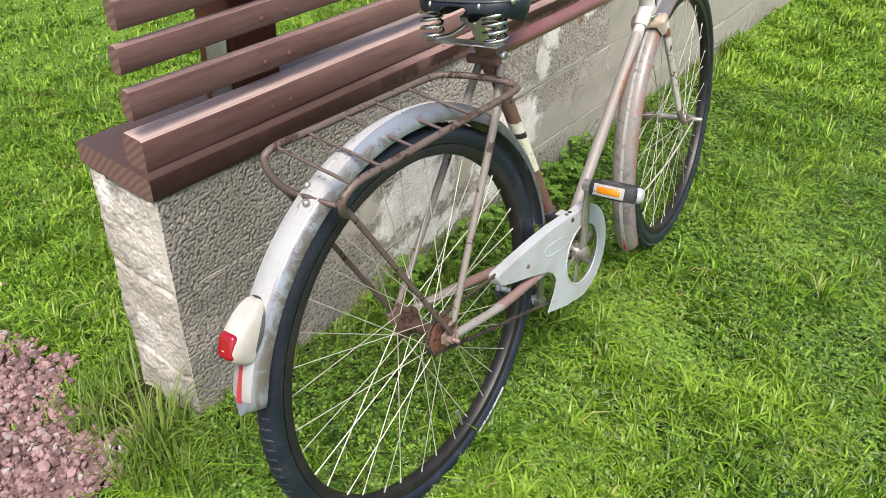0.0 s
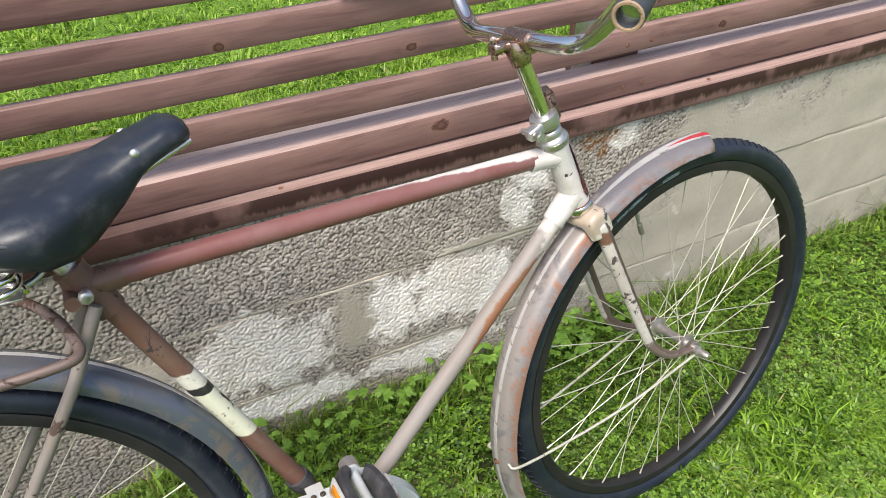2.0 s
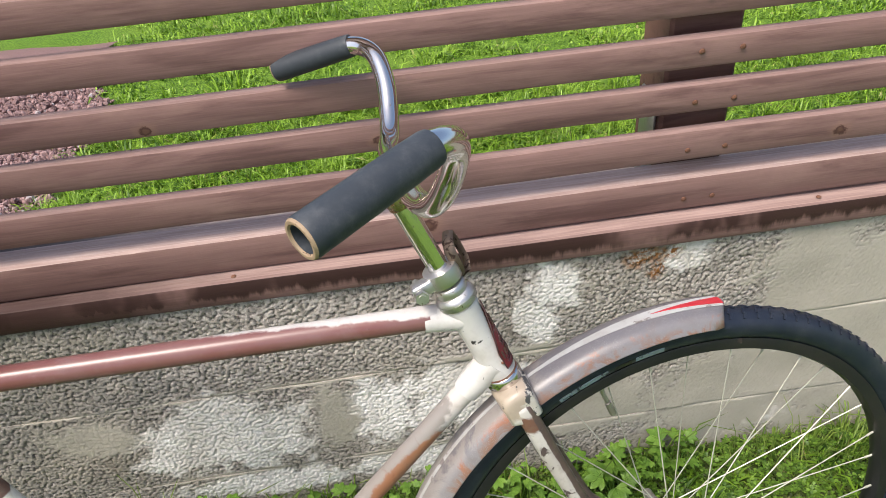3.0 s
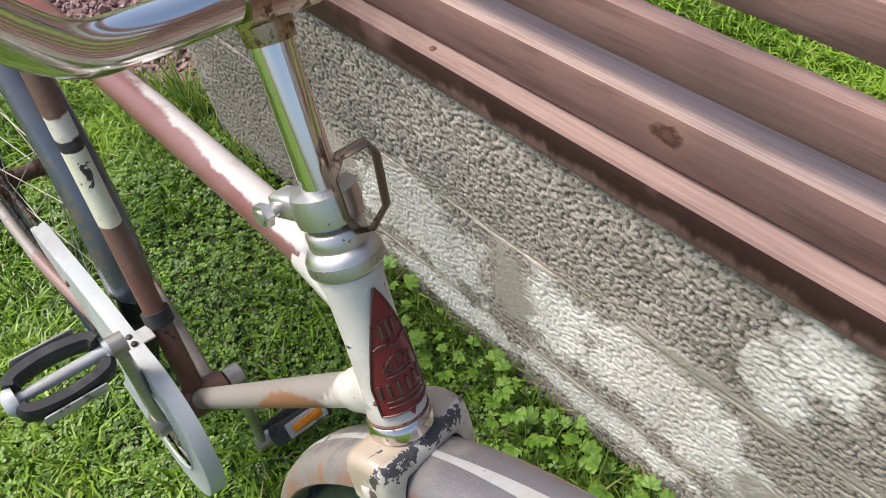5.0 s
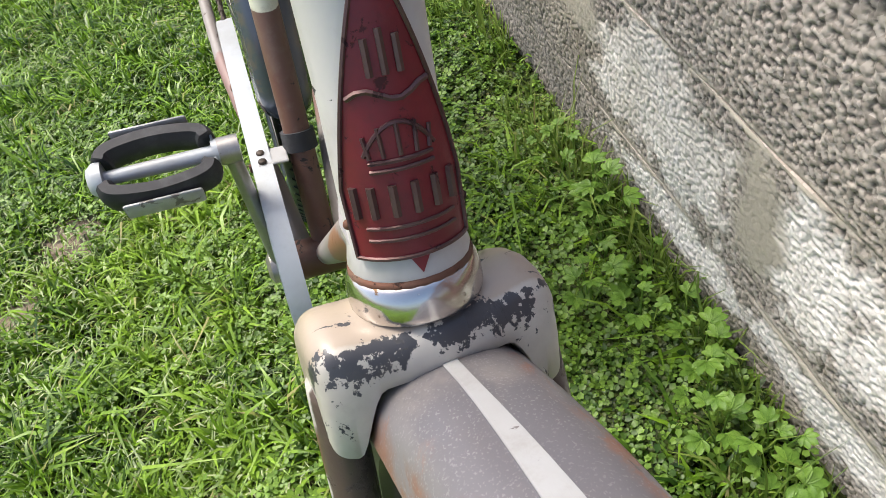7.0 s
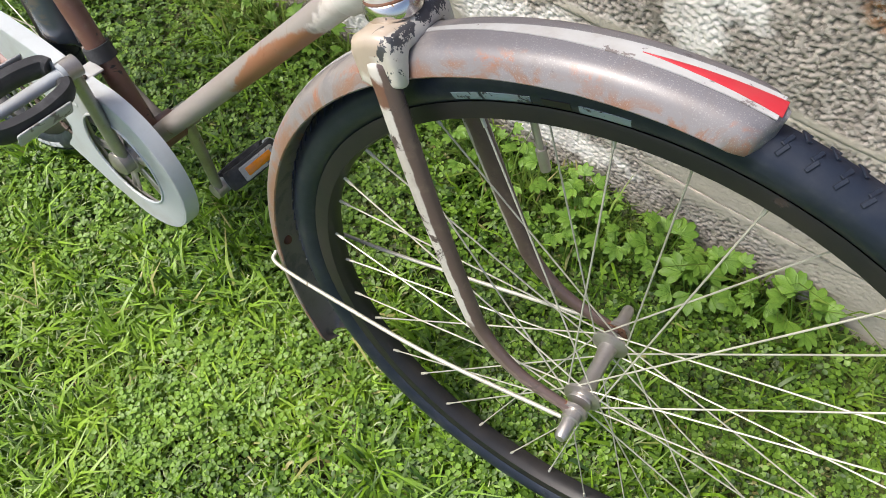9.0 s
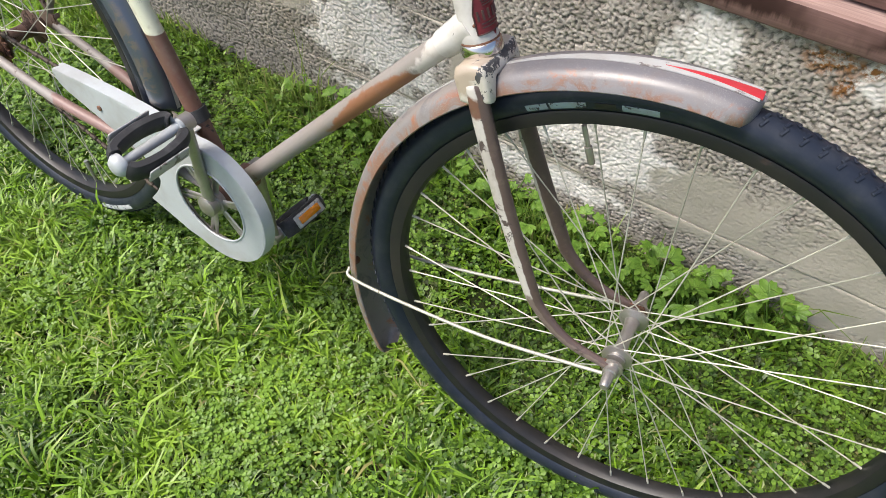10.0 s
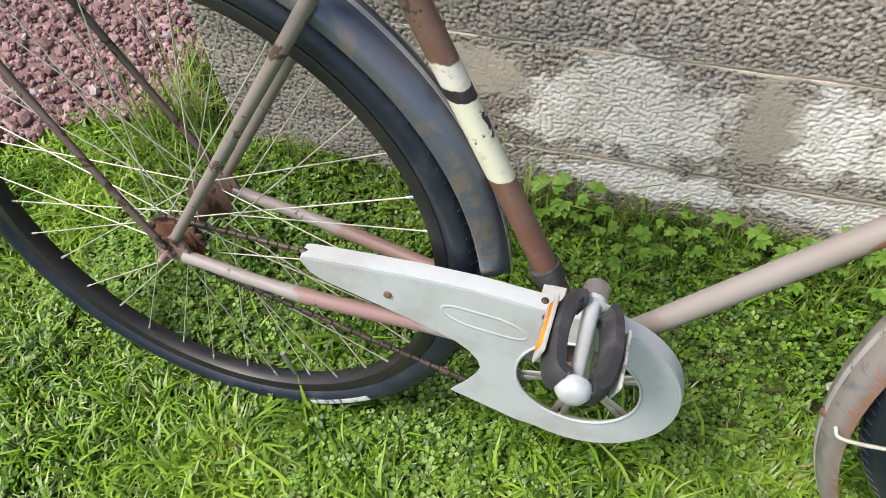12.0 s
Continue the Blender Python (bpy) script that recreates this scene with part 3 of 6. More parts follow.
gf = [(i * ny + j, (i + 1) * ny + j, (i + 1) * ny + j + 1, i * ny + j + 1) for i in range(nx - 1) for j in range(ny - 1)]
ground = tagged(new("ground", mesh("ground", (gv, gf), M_SOIL)), "dark soil and thatch of the mown lawn", "ground", kind="structure")
ground.data.materials.append(M_TURF)
for q in ground.data.polygons:
    x, y = q.center[:2]
    q.material_index = int(y > 0.66 or y < -0.8 or x > 2.4 or x < -1.04)

BARE = [(-0.03, -0.38, 0.085), (0.10, -0.475, 0.07), (0.84, -0.03, 0.03), (-0.93, -0.22, 0.13)]


def bare(x, y):
    """How far the grass is worn away, 0 to 1."""
    out = np.zeros(np.shape(x))
    for a, b, r in BARE:
        out = np.maximum(out, np.clip(1.6 - 1.5 * np.hypot(x - a, y - b) / r, 0, 1))
    return out


mark(ground, "bare", lambda p: float(bare(p.x, p.y)))

# the gravel path's bed, a thin sheet just over the soil
bed_y = np.arange(-0.6, 3.0, 0.04)
bed = []
for yy in bed_y:
    for s in np.linspace(0, 1, 14):
        xx = float(edge_line(yy)) - 0.02 - 1.6 * s
        bed.append((xx, yy, float(ground_z(xx, yy)) + 0.012))
bf = [(i * 14 + j + 1, i * 14 + j, (i + 1) * 14 + j, (i + 1) * 14 + j + 1) for i in range(len(bed_y) - 1) for j in range(13)]
tagged(new("path", mesh("path", (bed, bf), M_GRIT)), "bed of reddish grit under the gravel path", "path", kind="structure")

# ---- garden wall ----
WALL_Y, WALL_BACK, WALL_X0, WALL_X1 = 0.458, 0.642, -0.222, 4.6
COURSES = [(-0.06, 0.156), (0.156, 0.362), (0.362, 0.557)]
wall = thing("wall_1", "low garden wall of rough grey lightweight-aggregate concrete blocks", "wall", kind="structure")


def cells(px, py, size, seed):
    """Distance to the nearest of jittered points, in cells."""
    u, w = px / size, py / size
    iu, iw = np.floor(u), np.floor(w)
    best = np.full(u.shape, 9.0)
    for du in (-1, 0, 1):
        for dw in (-1, 0, 1):
            cu, cw = iu + du, iw + dw
            h1 = np.sin(cu * 127.1 + cw * 311.7 + seed) * 43758.5453
            h2 = np.sin(cu * 269.5 + cw * 183.3 + seed) * 43758.5453
            best = np.minimum(best, np.hypot(cu + h1 - np.floor(h1) - u, cw + h2 - np.floor(h2) - w))
    return best


def blur_noise(px, py, size, seed):
    u, w = px / size, py / size
    iu, iw = np.floor(u), np.floor(w)
    fu, fw = u - iu, w - iw
    fu, fw = fu * fu * (3 - 2 * fu), fw * fw * (3 - 2 * fw)

    def h(a, b):
        q = np.sin(a * 127.1 + b * 311.7 + seed) * 43758.5453
        return q - np.floor(q)
    return (h(iu, iw) * (1 - fu) + h(iu + 1, iw) * fu) * (1 - fw) + (h(iu, iw + 1) * (1 - fu) + h(iu + 1, iw + 1) * fu) * fw


# pale mortar smears: x, z, half width, half height; tan smears likewise
PALE = [(0.47, 0.262, 0.15, 0.088), (0.36, 0.225, 0.06, 0.04), (0.50, 0.115, 0.16, 0.034), (0.73, 0.262, 0.07, 0.082), (0.87, 0.285, 0.12, 0.082), (0.95, 0.235, 0.11, 0.06), (0.80, 0.120, 0.17, 0.032),
        (1.035, 0.500, 0.045, 0.052), (1.010, 0.420, 0.030, 0.055), (0.985, 0.445, 0.02, 0.05), (1.255, 0.525, 0.04, 0.035), (1.60, 0.465, 0.045, 0.075), (1.45, 0.23, 0.06, 0.13), (1.70, 0.27, 0.06, 0.11), (1.40, 0.10, 0.12, 0.04)]
TAN = [(0.30, 0.362, 0.13, 0.004), (0.62, 0.363, 0.16, 0.005), (0.95, 0.366, 0.12, 0.013), (1.15, 0.366, 0.14, 0.011), (0.45, 0.157, 0.12, 0.005), (0.78, 0.157, 0.16, 0.007), (1.10, 0.16, 0.14, 0.03), (1.36, 0.18, 0.16, 0.19), (1.60, 0.28, 0.22, 0.32), (0.648, 0.268, 0.036, 0.082),
       (2.0, 0.30, 0.48, 0.32), (2.6, 0.30, 0.6, 0.32), (3.6, 0.3, 0.8, 0.32), (1.47, 0.42, 0.08, 0.16), (0.24, 0.30, 0.07, 0.05), (1.12, 0.22, 0.10, 0.06)]
LICHEN = [(1.180, 0.538, 0.032, 0.022), (1.20, 0.505, 0.015, 0.020), (1.215, 0.54, 0.02, 0.012)]
GRIME = [(0.02, 0.42, 0.36, 0.22), (-0.06, 0.14, 0.30, 0.13)]


def smears(px, pz, spots, soft):
    wob = (blur_noise(px, pz, 0.035, 3.0) - 0.5) * 0.55 + (blur_noise(px, pz, 0.011, 7.0) - 0.5) * 0.45
    out = np.zeros(px.shape)
    for x, z, a, b in spots:
        d = np.hypot((px - x) / a, (pz - z) / b) + wob
        out = np.maximum(out, np.clip((1.0 - d) / soft + 0.5, 0, 1))
    return out


def wall_block(x0, x1, z0, z1, fine):
    """One block: a front face of granules, plain other sides."""
    rng_seed = 11.0 + 5.3 * z0
    d = 0.0018 if fine else 0.006
    n, k = max(2, int((x1 - x0) / d)), max(2, int((z1 - z0) / d))
    X, Z = np.meshgrid(np.linspace(x0, x1, n), np.linspace(z0, z1, k), indexing="ij")
    pale, tan = smears(X, Z, PALE, 0.35), smears(X, Z, TAN, 0.5)
    c1, c2 = cells(X, Z, 0.0064, 5.0), cells(X, Z, 0.0052, 9.0)
    lump = np.sqrt(np.clip(1 - (c1 / 0.58) ** 2, 0, 1)) * (0.0030 if fine else 0.0) + np.sqrt(np.clip(1 - (c2 / 0.62) ** 2, 0, 1)) * (0.0014 if fine else 0.0) * (c1 > 0.45)
    wide = (blur_noise(X, Z, 0.07, rng_seed) - 0.5) * 0.004
    calm = np.maximum(0.30 * pale, 0.84 * tan)
    hgt = lump * (1 - calm) + 0.0030 * calm + wide
    level = np.minimum(Z - z0, z1 - Z)
    hgt -= 0.0021 * np.clip(1 - level / 0.005, 0, 1) ** 2 * (0.2 + 1.0 * blur_noise(X, Z, 0.06, 21.0))
    front = np.stack([X, WALL_Y - hgt, Z], -1).reshape(-1, 3)
    f = [(i * k + j, (i + 1) * k + j, (i + 1) * k + j + 1, i * k + j + 1) for i in range(n - 1) for j in range(k - 1)]
    v = [tuple(p) for p in front]
    ring = [i * k for i in range(n)] + [(n - 1) * k + j for j in range(1, k)] + [i * k + k - 1 for i in range(n - 2, -1, -1)] + [j for j in range(k - 2, 0, -1)]
    edge, m = len(v), len(ring)
    v += [v[i] for i in ring]
    base = len(v)
    v += [(v[i][0], WALL_BACK, v[i][2]) for i in ring]
    f += [(edge + (q + 1) % m, edge + q, base + q, base + (q + 1) % m) for q in range(m)] + [tuple(range(base, base + m))]
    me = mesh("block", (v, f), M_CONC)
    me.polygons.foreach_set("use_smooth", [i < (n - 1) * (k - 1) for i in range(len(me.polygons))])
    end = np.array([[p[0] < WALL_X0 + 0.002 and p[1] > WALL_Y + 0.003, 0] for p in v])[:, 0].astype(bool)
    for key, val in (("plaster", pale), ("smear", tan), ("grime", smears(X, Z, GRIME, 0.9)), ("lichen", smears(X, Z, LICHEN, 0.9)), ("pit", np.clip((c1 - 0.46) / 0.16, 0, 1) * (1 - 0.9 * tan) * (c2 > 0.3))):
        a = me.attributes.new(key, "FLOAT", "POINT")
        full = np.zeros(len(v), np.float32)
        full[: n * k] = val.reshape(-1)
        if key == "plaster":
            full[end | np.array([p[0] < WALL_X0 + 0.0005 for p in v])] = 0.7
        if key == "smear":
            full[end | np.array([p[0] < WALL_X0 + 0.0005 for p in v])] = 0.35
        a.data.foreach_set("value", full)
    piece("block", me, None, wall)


JOINTS = [[0.392, 0.985, 1.59, 2.18, 2.78, 3.37, 3.96], [0.09, 0.668, 1.27, 1.86, 2.45, 3.05, 3.64, 4.24], [0.20, 0.775, 1.365, 1.95, 2.55, 3.14, 3.74, 4.33]]
for (z0, z1), cuts in zip(COURSES, JOINTS):
    xs = [WALL_X0] + cuts + [WALL_X1]
    for a, b in zip(xs, xs[1:]):
        wall_block(a, b, z0, z1, a < 1.4)
piece("mortar", block(WALL_X1 - WALL_X0 - 0.02, WALL_BACK - WALL_Y - 0.002, 0.60, Matrix.Translation(((WALL_X0 + WALL_X1) / 2, (WALL_Y + WALL_BACK) / 2, 0.252))), M_MORTAR, wall, smooth=False)

# the wall's end: uneven blocks under thin, stained plaster
ey, ez = np.linspace(WALL_Y - 0.001, WALL_BACK, 90), np.linspace(-0.06, 0.557, 260)
EY, EZ = np.meshgrid(ey, ez, indexing="ij")
rim = np.minimum(np.minimum(EY - ey[0], ey[-1] - EY), EZ * 0 + 1)
bulge = 0.006 + 0.012 * (blur_noise(EY, EZ, 0.06, 2.0) - 0.4) + 0.005 * (blur_noise(EY, EZ, 0.017, 6.0) - 0.5) + 0.0022 * np.sqrt(np.clip(1 - (cells(EY, EZ, 0.0075, 4.0) / 0.6) ** 2, 0, 1))
for zj in (0.156, 0.362):
    bulge -= 0.006 * np.exp(-((EZ - zj - 0.008 * (blur_noise(EY, EZ, 0.05, 8.0) - 0.5)) / 0.006) ** 2)
bulge = np.maximum(bulge, 0.0005) * np.clip(rim / 0.012, 0, 1) ** 0.6
end_v = np.stack([WALL_X0 - bulge, EY, EZ], -1).reshape(-1, 3)
nz_ = len(ez)
end_f = [(i * nz_ + j, i * nz_ + j + 1, (i + 1) * nz_ + j + 1, (i + 1) * nz_ + j) for i in range(len(ey) - 1) for j in range(nz_ - 1)]
end_me = mesh("end_plaster", (end_v, end_f), M_CONC)
END_PALE = [(0.515, 0.47, 0.055, 0.085), (0.49, 0.40, 0.03, 0.05), (0.55, 0.20, 0.05, 0.07), (0.60, 0.52, 0.03, 0.04)]
END_TAN = [(0.55, 0.40, 0.13, 0.17), (0.55, 0.12, 0.13, 0.17)]
for key, val in (("plaster", smears(EY, EZ, END_PALE, 0.7)), ("smear", 0.75 * smears(EY, EZ, END_TAN, 0.9)), ("grime", smears(EY, EZ, [(0.60, 0.30, 0.10, 0.25), (0.46, 0.10, 0.06, 0.16)], 0.9))):
    end_me.attributes.new(key, "FLOAT", "POINT").data.foreach_set("value", val.reshape(-1).astype(np.float32))
piece("end_plaster", end_me, None, wall, "stained thin plaster on the wall's end")

# ---- timber on the wall ----


def plank(x0, x1, y0, y1, z0, z1, bevel, seed, sag=0.0015):
    """A planed board along x with eased, slightly uneven edges."""
    r = random.Random(seed)
    n = 90
    prof = [(y0, z0 + bevel), (y0, z1 - bevel), (y0 + bevel * 0.3, z1 - bevel * 0.3), (y0 + bevel, z1), (y1 - bevel, z1), (y1, z1 - bevel), (y1, z0 + bevel), (y1 - bevel, z0), (y0 + bevel, z0), (y0 + bevel * 0.3, z0 + bevel * 0.3)]
    v, f, k = [], [], len(prof)
    ph = [r.uniform(0, 6.28) for _ in range(4)]
    for i in range(n + 1):
        x = x0 + (x1 - x0) * i / n
        dy = sag * (math.sin(2.1 * x + ph[0]) + 0.4 * math.sin(7.3 * x + ph[1]))
        dz = sag * (math.sin(1.7 * x + ph[2]) + 0.3 * math.sin(9.1 * x + ph[3]))
        v += [(x, y + dy, z + dz) for y, z in prof]
    for i in range(n):
        f += [(i * k + c, i * k + (c + 1) % k, (i + 1) * k + (c + 1) % k, (i + 1) * k + c) for c in range(k)]
    return v, f, tuple(range(k))[::-1], tuple(n * k + c for c in range(k))


def board(name, parent, material, dims, bevel, seed, label=""):
    v, f, e0, e1 = plank(*dims, bevel, seed)
    me = mesh(name, (v, f + [e0, e1]), material)
    me.materials.append(M_END)
    for q in me.polygons[-2:]:
        q.material_index, q.use_smooth = 1, False
    ob = new(name, me)
    ob.parent = parent
    me.set_sharp_from_angle(angle=radians(40))
    return tagged(ob, label)


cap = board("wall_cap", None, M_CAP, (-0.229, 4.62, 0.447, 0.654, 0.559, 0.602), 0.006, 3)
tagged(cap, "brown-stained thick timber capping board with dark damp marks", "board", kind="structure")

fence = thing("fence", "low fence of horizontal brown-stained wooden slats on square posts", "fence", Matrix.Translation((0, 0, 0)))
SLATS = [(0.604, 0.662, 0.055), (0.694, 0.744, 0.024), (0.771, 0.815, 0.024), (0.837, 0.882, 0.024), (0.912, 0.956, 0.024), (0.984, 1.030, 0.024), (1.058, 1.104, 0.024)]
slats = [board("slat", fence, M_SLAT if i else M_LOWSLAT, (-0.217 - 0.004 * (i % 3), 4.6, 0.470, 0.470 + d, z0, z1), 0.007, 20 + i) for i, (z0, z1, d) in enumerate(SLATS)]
SCREW = mesh("screw", join(turned([(0.0042, 0), (0.0042, 0.0006), (0.003, 0.0014)], seg=10), block(0.004, 0.0009, 0.0004, Matrix.Translation((0, 0, 0.0014)))), M_RUST)
PLATE = mesh("bracket", join(block(0.004, 0.06, 0.16, Matrix.Translation((0, 0.03, 0.08)), 0.001), block(0.05, 0.06, 0.004, Matrix.Translation((-0.022, 0.03, 0.002)), 0.001),
                             block(0.034, 0.02, 0.003, Matrix.Translation((-0.017, -0.008, 0.155)), 0.001), turned([(0.007, 0), (0.007, 0.005)], Matrix.Translation((-0.03, 0.03, 0.004)), 6)), M_STEEL)
for px in (0.072, 1.258, 2.44, 3.62):
    post = piece("post", moved(block(0.105, 0.10, 0.56, None, 0.005), Matrix.Translation((px, 0.574, 0.884))), M_POST, fence, "reddish-brown square post behind the slats", False)
    piece("bracket", PLATE, None, post, "galvanised steel post bracket", m=pose(px - 0.056, 0.535, 0.604))
    for slat, (z0, z1, d) in zip(slats, SLATS):
        for dx in (-0.025, 0.024):
            piece("screw", SCREW, None, slat, m=pose(px + dx + 0.004 * math.sin(90 * z0 + 50 * dx), 0.4695, (z0 + z1) / 2 + 0.006 * math.sin(70 * z0), 90))
for x in (-0.12, 0.55, 1.45, 2.2):
    piece("screw", SCREW, None, cap, m=pose(x, 0.462, 0.602))

# ---- bicycle ----
# Its own axes: x forward, y to its left, z up in the plane of its frame; the origin is the rear wheel's centre.
LEAN, FRONT = 9.85, Vector((1.112, 0, 0.006))
_x = Vector((0.99993, 0.0017, -0.0117)).normalized()
_y = Vector((0, math.sin(radians(LEAN)), math.cos(radians(LEAN)))).cross(_x).normalized()
BIKE = Matrix.Translation((0.0028, 0.0775, 0.3526)) @ Matrix((_x, _y, _x.cross(_y))).transposed().to_4x4()
bike = thing("bicycle", "old worn roadster bicycle with rusty paint leaning against the fence", "bicycle", BIKE)
STEER = 6.5
HX, HZ, HS = 0.849, 0.414, 0.41
steer_way = Vector((-HS, 0, 1)).normalized()


def head(z):
    return Vector((HX + HS * (HZ - z), 0, z))


TURN = Matrix.Translation(head(0)) @ Matrix.Rotation(radians(STEER), 4, steer_way) @ Matrix.Translation(-head(0))
# the fork legs are bent a little to the left below the crown
BEND = TURN @ Matrix.Translation(head(0.308)) @ Matrix.Rotation(radians(2.5), 4, "X") @ Matrix.Translation(-head(0.308))
BB = Vector((0.479, 0, -0.080))
SEAT = Vector((0.252, 0, 0.400))
R_TYRE = 0.354


def wheel(centre, m, hub_half, flange_r, name, label, hub_mat):
    """Rim with tyre, hub, valve and crossed spokes."""
    rim = [(0.303, -0.006), (0.3025, 0), (0.303, 0.006), (0.306, 0.012), (0.318, 0.0135), (0.321, 0.0125), (0.3135, 0.010), (0.312, 0), (0.3135, -0.010), (0.321, -0.0125), (0.318, -0.0135), (0.306, -0.012)]
    w = piece(name, moved(hoop(rim, centre, 0, 360, 96), m), M_RIM, bike, label)
    mid, sec = R_TYRE - 0.0185, 0.0185
    prof = []
    for k in range(20):
        a = 2 * math.pi * k / 20
        r, y = mid + sec * math.cos(a), sec * math.sin(a)
        if abs(y) < 0.013 and r > mid:
            r += 0.0006 * (1 if k % 2 else -1)
        prof.append((r, y))
    tyre = piece("tyre", moved(hoop(prof, centre, 0, 360, 128), m), M_TYRE, w, "black rubber bicycle tyre with fine tread")
    knob = block(0.009, 0.0030, 0.0016, None, 0.0004)
    lugs = []
    for k in range(120):
        for s in (-1, 1):
            a = 2 * math.pi * (k + 0.25 * s) / 120
            for off in (0.25, 0.62):
                b = s * off
                rr = mid + (sec + 0.0004) * math.cos(b)
                lugs.append(moved(knob, Matrix.Translation(centre) @ Matrix.Rotation(-a, 4, "Y") @ Matrix.Translation((rr, sec * math.sin(b), 0)) @ Matrix.Rotation(b, 4, "Z") @ Matrix.Rotation(radians(90 + 24 * s), 4, "X") @ Matrix.Rotation(radians(90), 4, "Y")))
    piece("tread", moved(join(*lugs), m), M_TYRE, w, smooth=False)
    f = flange_r
    hub = [(0.006, -hub_half + 0.01), (0.011, -hub_half + 0.012), (0.011, -0.036), (f, -0.034), (f, -0.031), (f * 0.52, -0.027), (f * 0.42, -0.012), (f * 0.42, 0.012), (f * 0.52, 0.027), (f, 0.031), (f, 0.034), (0.011, 0.036), (0.011, hub_half - 0.012), (0.006, hub_half - 0.01)]
    piece("hub", moved(turned([(r, -h) for r, h in hub], Matrix.Translation(centre) @ Matrix.Rotation(radians(90), 4, "X"), 20), m), hub_mat, w, "grimy metal wheel hub")
    one = None
    for k in range(36):
        side = 1 if k % 2 else -1
        a = 2 * math.pi * k / 36
        twist = radians(62) * (1 if (k // 2) % 2 else -1)
        p = Vector(centre) + Vector((f * 0.9 * math.cos(a + twist), 0.0325 * side, f * 0.9 * math.sin(a + twist)))
        q = Vector(centre) + Vector((0.304 * math.cos(a), 0.003 * side, 0.304 * math.sin(a)))
        if one is None:
            d = (q - p).length
            one = mesh("spoke", tube([(0, 0, 0), (0, 0, d - 0.012), (0, 0, d - 0.0119), (0, 0, d)], [0.00085, 0.00085, 0.0016, 0.0016], 6), M_SPOKE)
        piece("spoke", one, None, w, m=m @ along(p, q))
    return w, tyre


def valve(centre, m, angle, parent):
    a = radians(angle)
    o = Vector((math.cos(a), 0, math.sin(a)))
    c = Vector(centre)
    piece("valve", moved(join(tube([c + o * 0.297, c + o * 0.262], 0.0028, 8), tube([c + o * 0.272, c + o * 0.252], 0.0042, 8)), m), M_STEEL, parent, "small metal tyre valve")


def sticker(centre, m, r, a0, a1, y, parent, mat, name="label", high=0.009):
    """A printed patch on a tyre's side, which follows its curve."""
    prof = []
    mid, sec = R_TYRE - 0.0185, 0.0189
    s = 1 if y > 0 else -1
    b0 = math.acos(max(-1, min(1, (r - mid) / sec)))
    out = [b0 - high / sec / 2, b0, b0 + high / sec / 2]
    prof = [(mid + sec * math.cos(b), s * sec * math.sin(b)) for b in out] + [(mid + (sec - 0.001) * math.cos(b), s * (sec - 0.001) * math.sin(b)) for b in out[::-1]]
    piece(name, moved(hoop(prof, centre, a0, a1, 14), m), mat, parent, "pale worn maker's print on the tyre")


ID = Matrix.Identity(4)
rear, rear_tyre = wheel((0, 0, 0), ID, 0.060, 0.030, "rear_wheel", "rear wheel rim, dark dull steel", M_HUBR)
front, front_tyre = wheel(tuple(FRONT), BEND, 0.052, 0.0185, "front_wheel", "front wheel rim, dark dull steel", M_STEEL)
valve((0, 0, 0), ID, -74, rear)
valve(tuple(FRONT), BEND, 112, front)
for a0, a1 in ((-71, -66.5), (-66, -64.3), (-63.8, -53)):
    sticker((0, 0, 0), ID, 0.338, a0, a1, -1, rear, M_LABEL, high=0.010)
for a0, a1, mt in ((120.5, 116.5, M_PLABEL), (116, 109.5, M_PLABEL), (108, 104.5, M_RIM), (103.5, 97.5, M_PLABEL)):
    sticker(tuple(FRONT), BEND, 0.329, a0, a1, -1, front, mt, high=0.008)


def axle(centre, half, m, mat, name):
    c = Vector(centre)
    for s in (-1, 1):
        o = Matrix.Translation(c + Vector((0, s * half, 0))) @ Matrix.Rotation(radians(-90 * s), 4, "X")
        piece(name, moved(join(turned([(0.0085, -0.004), (0.0085, 0.006)], o, 6), turned([(0.0045, 0.006), (0.0045, 0.016), (0.003, 0.018)], o, 10), turned([(0.0115, -0.007), (0.0115, -0.004)], o, 16)), m), mat, bike)


axle((0, 0, 0), 0.064, ID, M_DROP, "axle_nut")
# long pale cap nuts on the front axle
for s in (-1, 1):
    o = Matrix.Translation(FRONT + Vector((0, s * 0.052, 0))) @ Matrix.Rotation(radians(-90 * s), 4, "X")
    piece("axle_nut", moved(join(turned([(0.0088, 0), (0.0088, 0.008), (0.0068, 0.009), (0.0062, 0.026), (0.0045, 0.029)], o, 12), turned([(0.013, -0.004), (0.013, 0)], o, 14)), BEND), M_STEEL, bike, "pale capped front axle nut")
    piece("cone_ring", moved(join(*[turned([(0.012, -0.012 - 0.004 * k), (0.0125, -0.013 - 0.004 * k), (0.012, -0.0145 - 0.004 * k)], o, 14) for k in range(2)]), BEND), M_STEEL, bike)

# frame
TT_F = head(0.418)
top_tube = piece("top_tube", tube([(SEAT + Vector((0.0, 0, 0.012))).lerp(TT_F, k / 40) for k in range(41)], 0.0135, 16), M_TOP, bike, "maroon top tube with flaking paint, white near the head")
mark(top_tube, "pale", lambda p: 0.4 * p.y / 0.0135 + 0.8 * (p.z - (SEAT.z + 0.012) - (TT_F.z - SEAT.z - 0.012) * (p.x - SEAT.x) / (TT_F.x - SEAT.x)) / 0.0135 + 2.0 * ((p.x - SEAT.x) / (TT_F.x - SEAT.x) - 0.97))
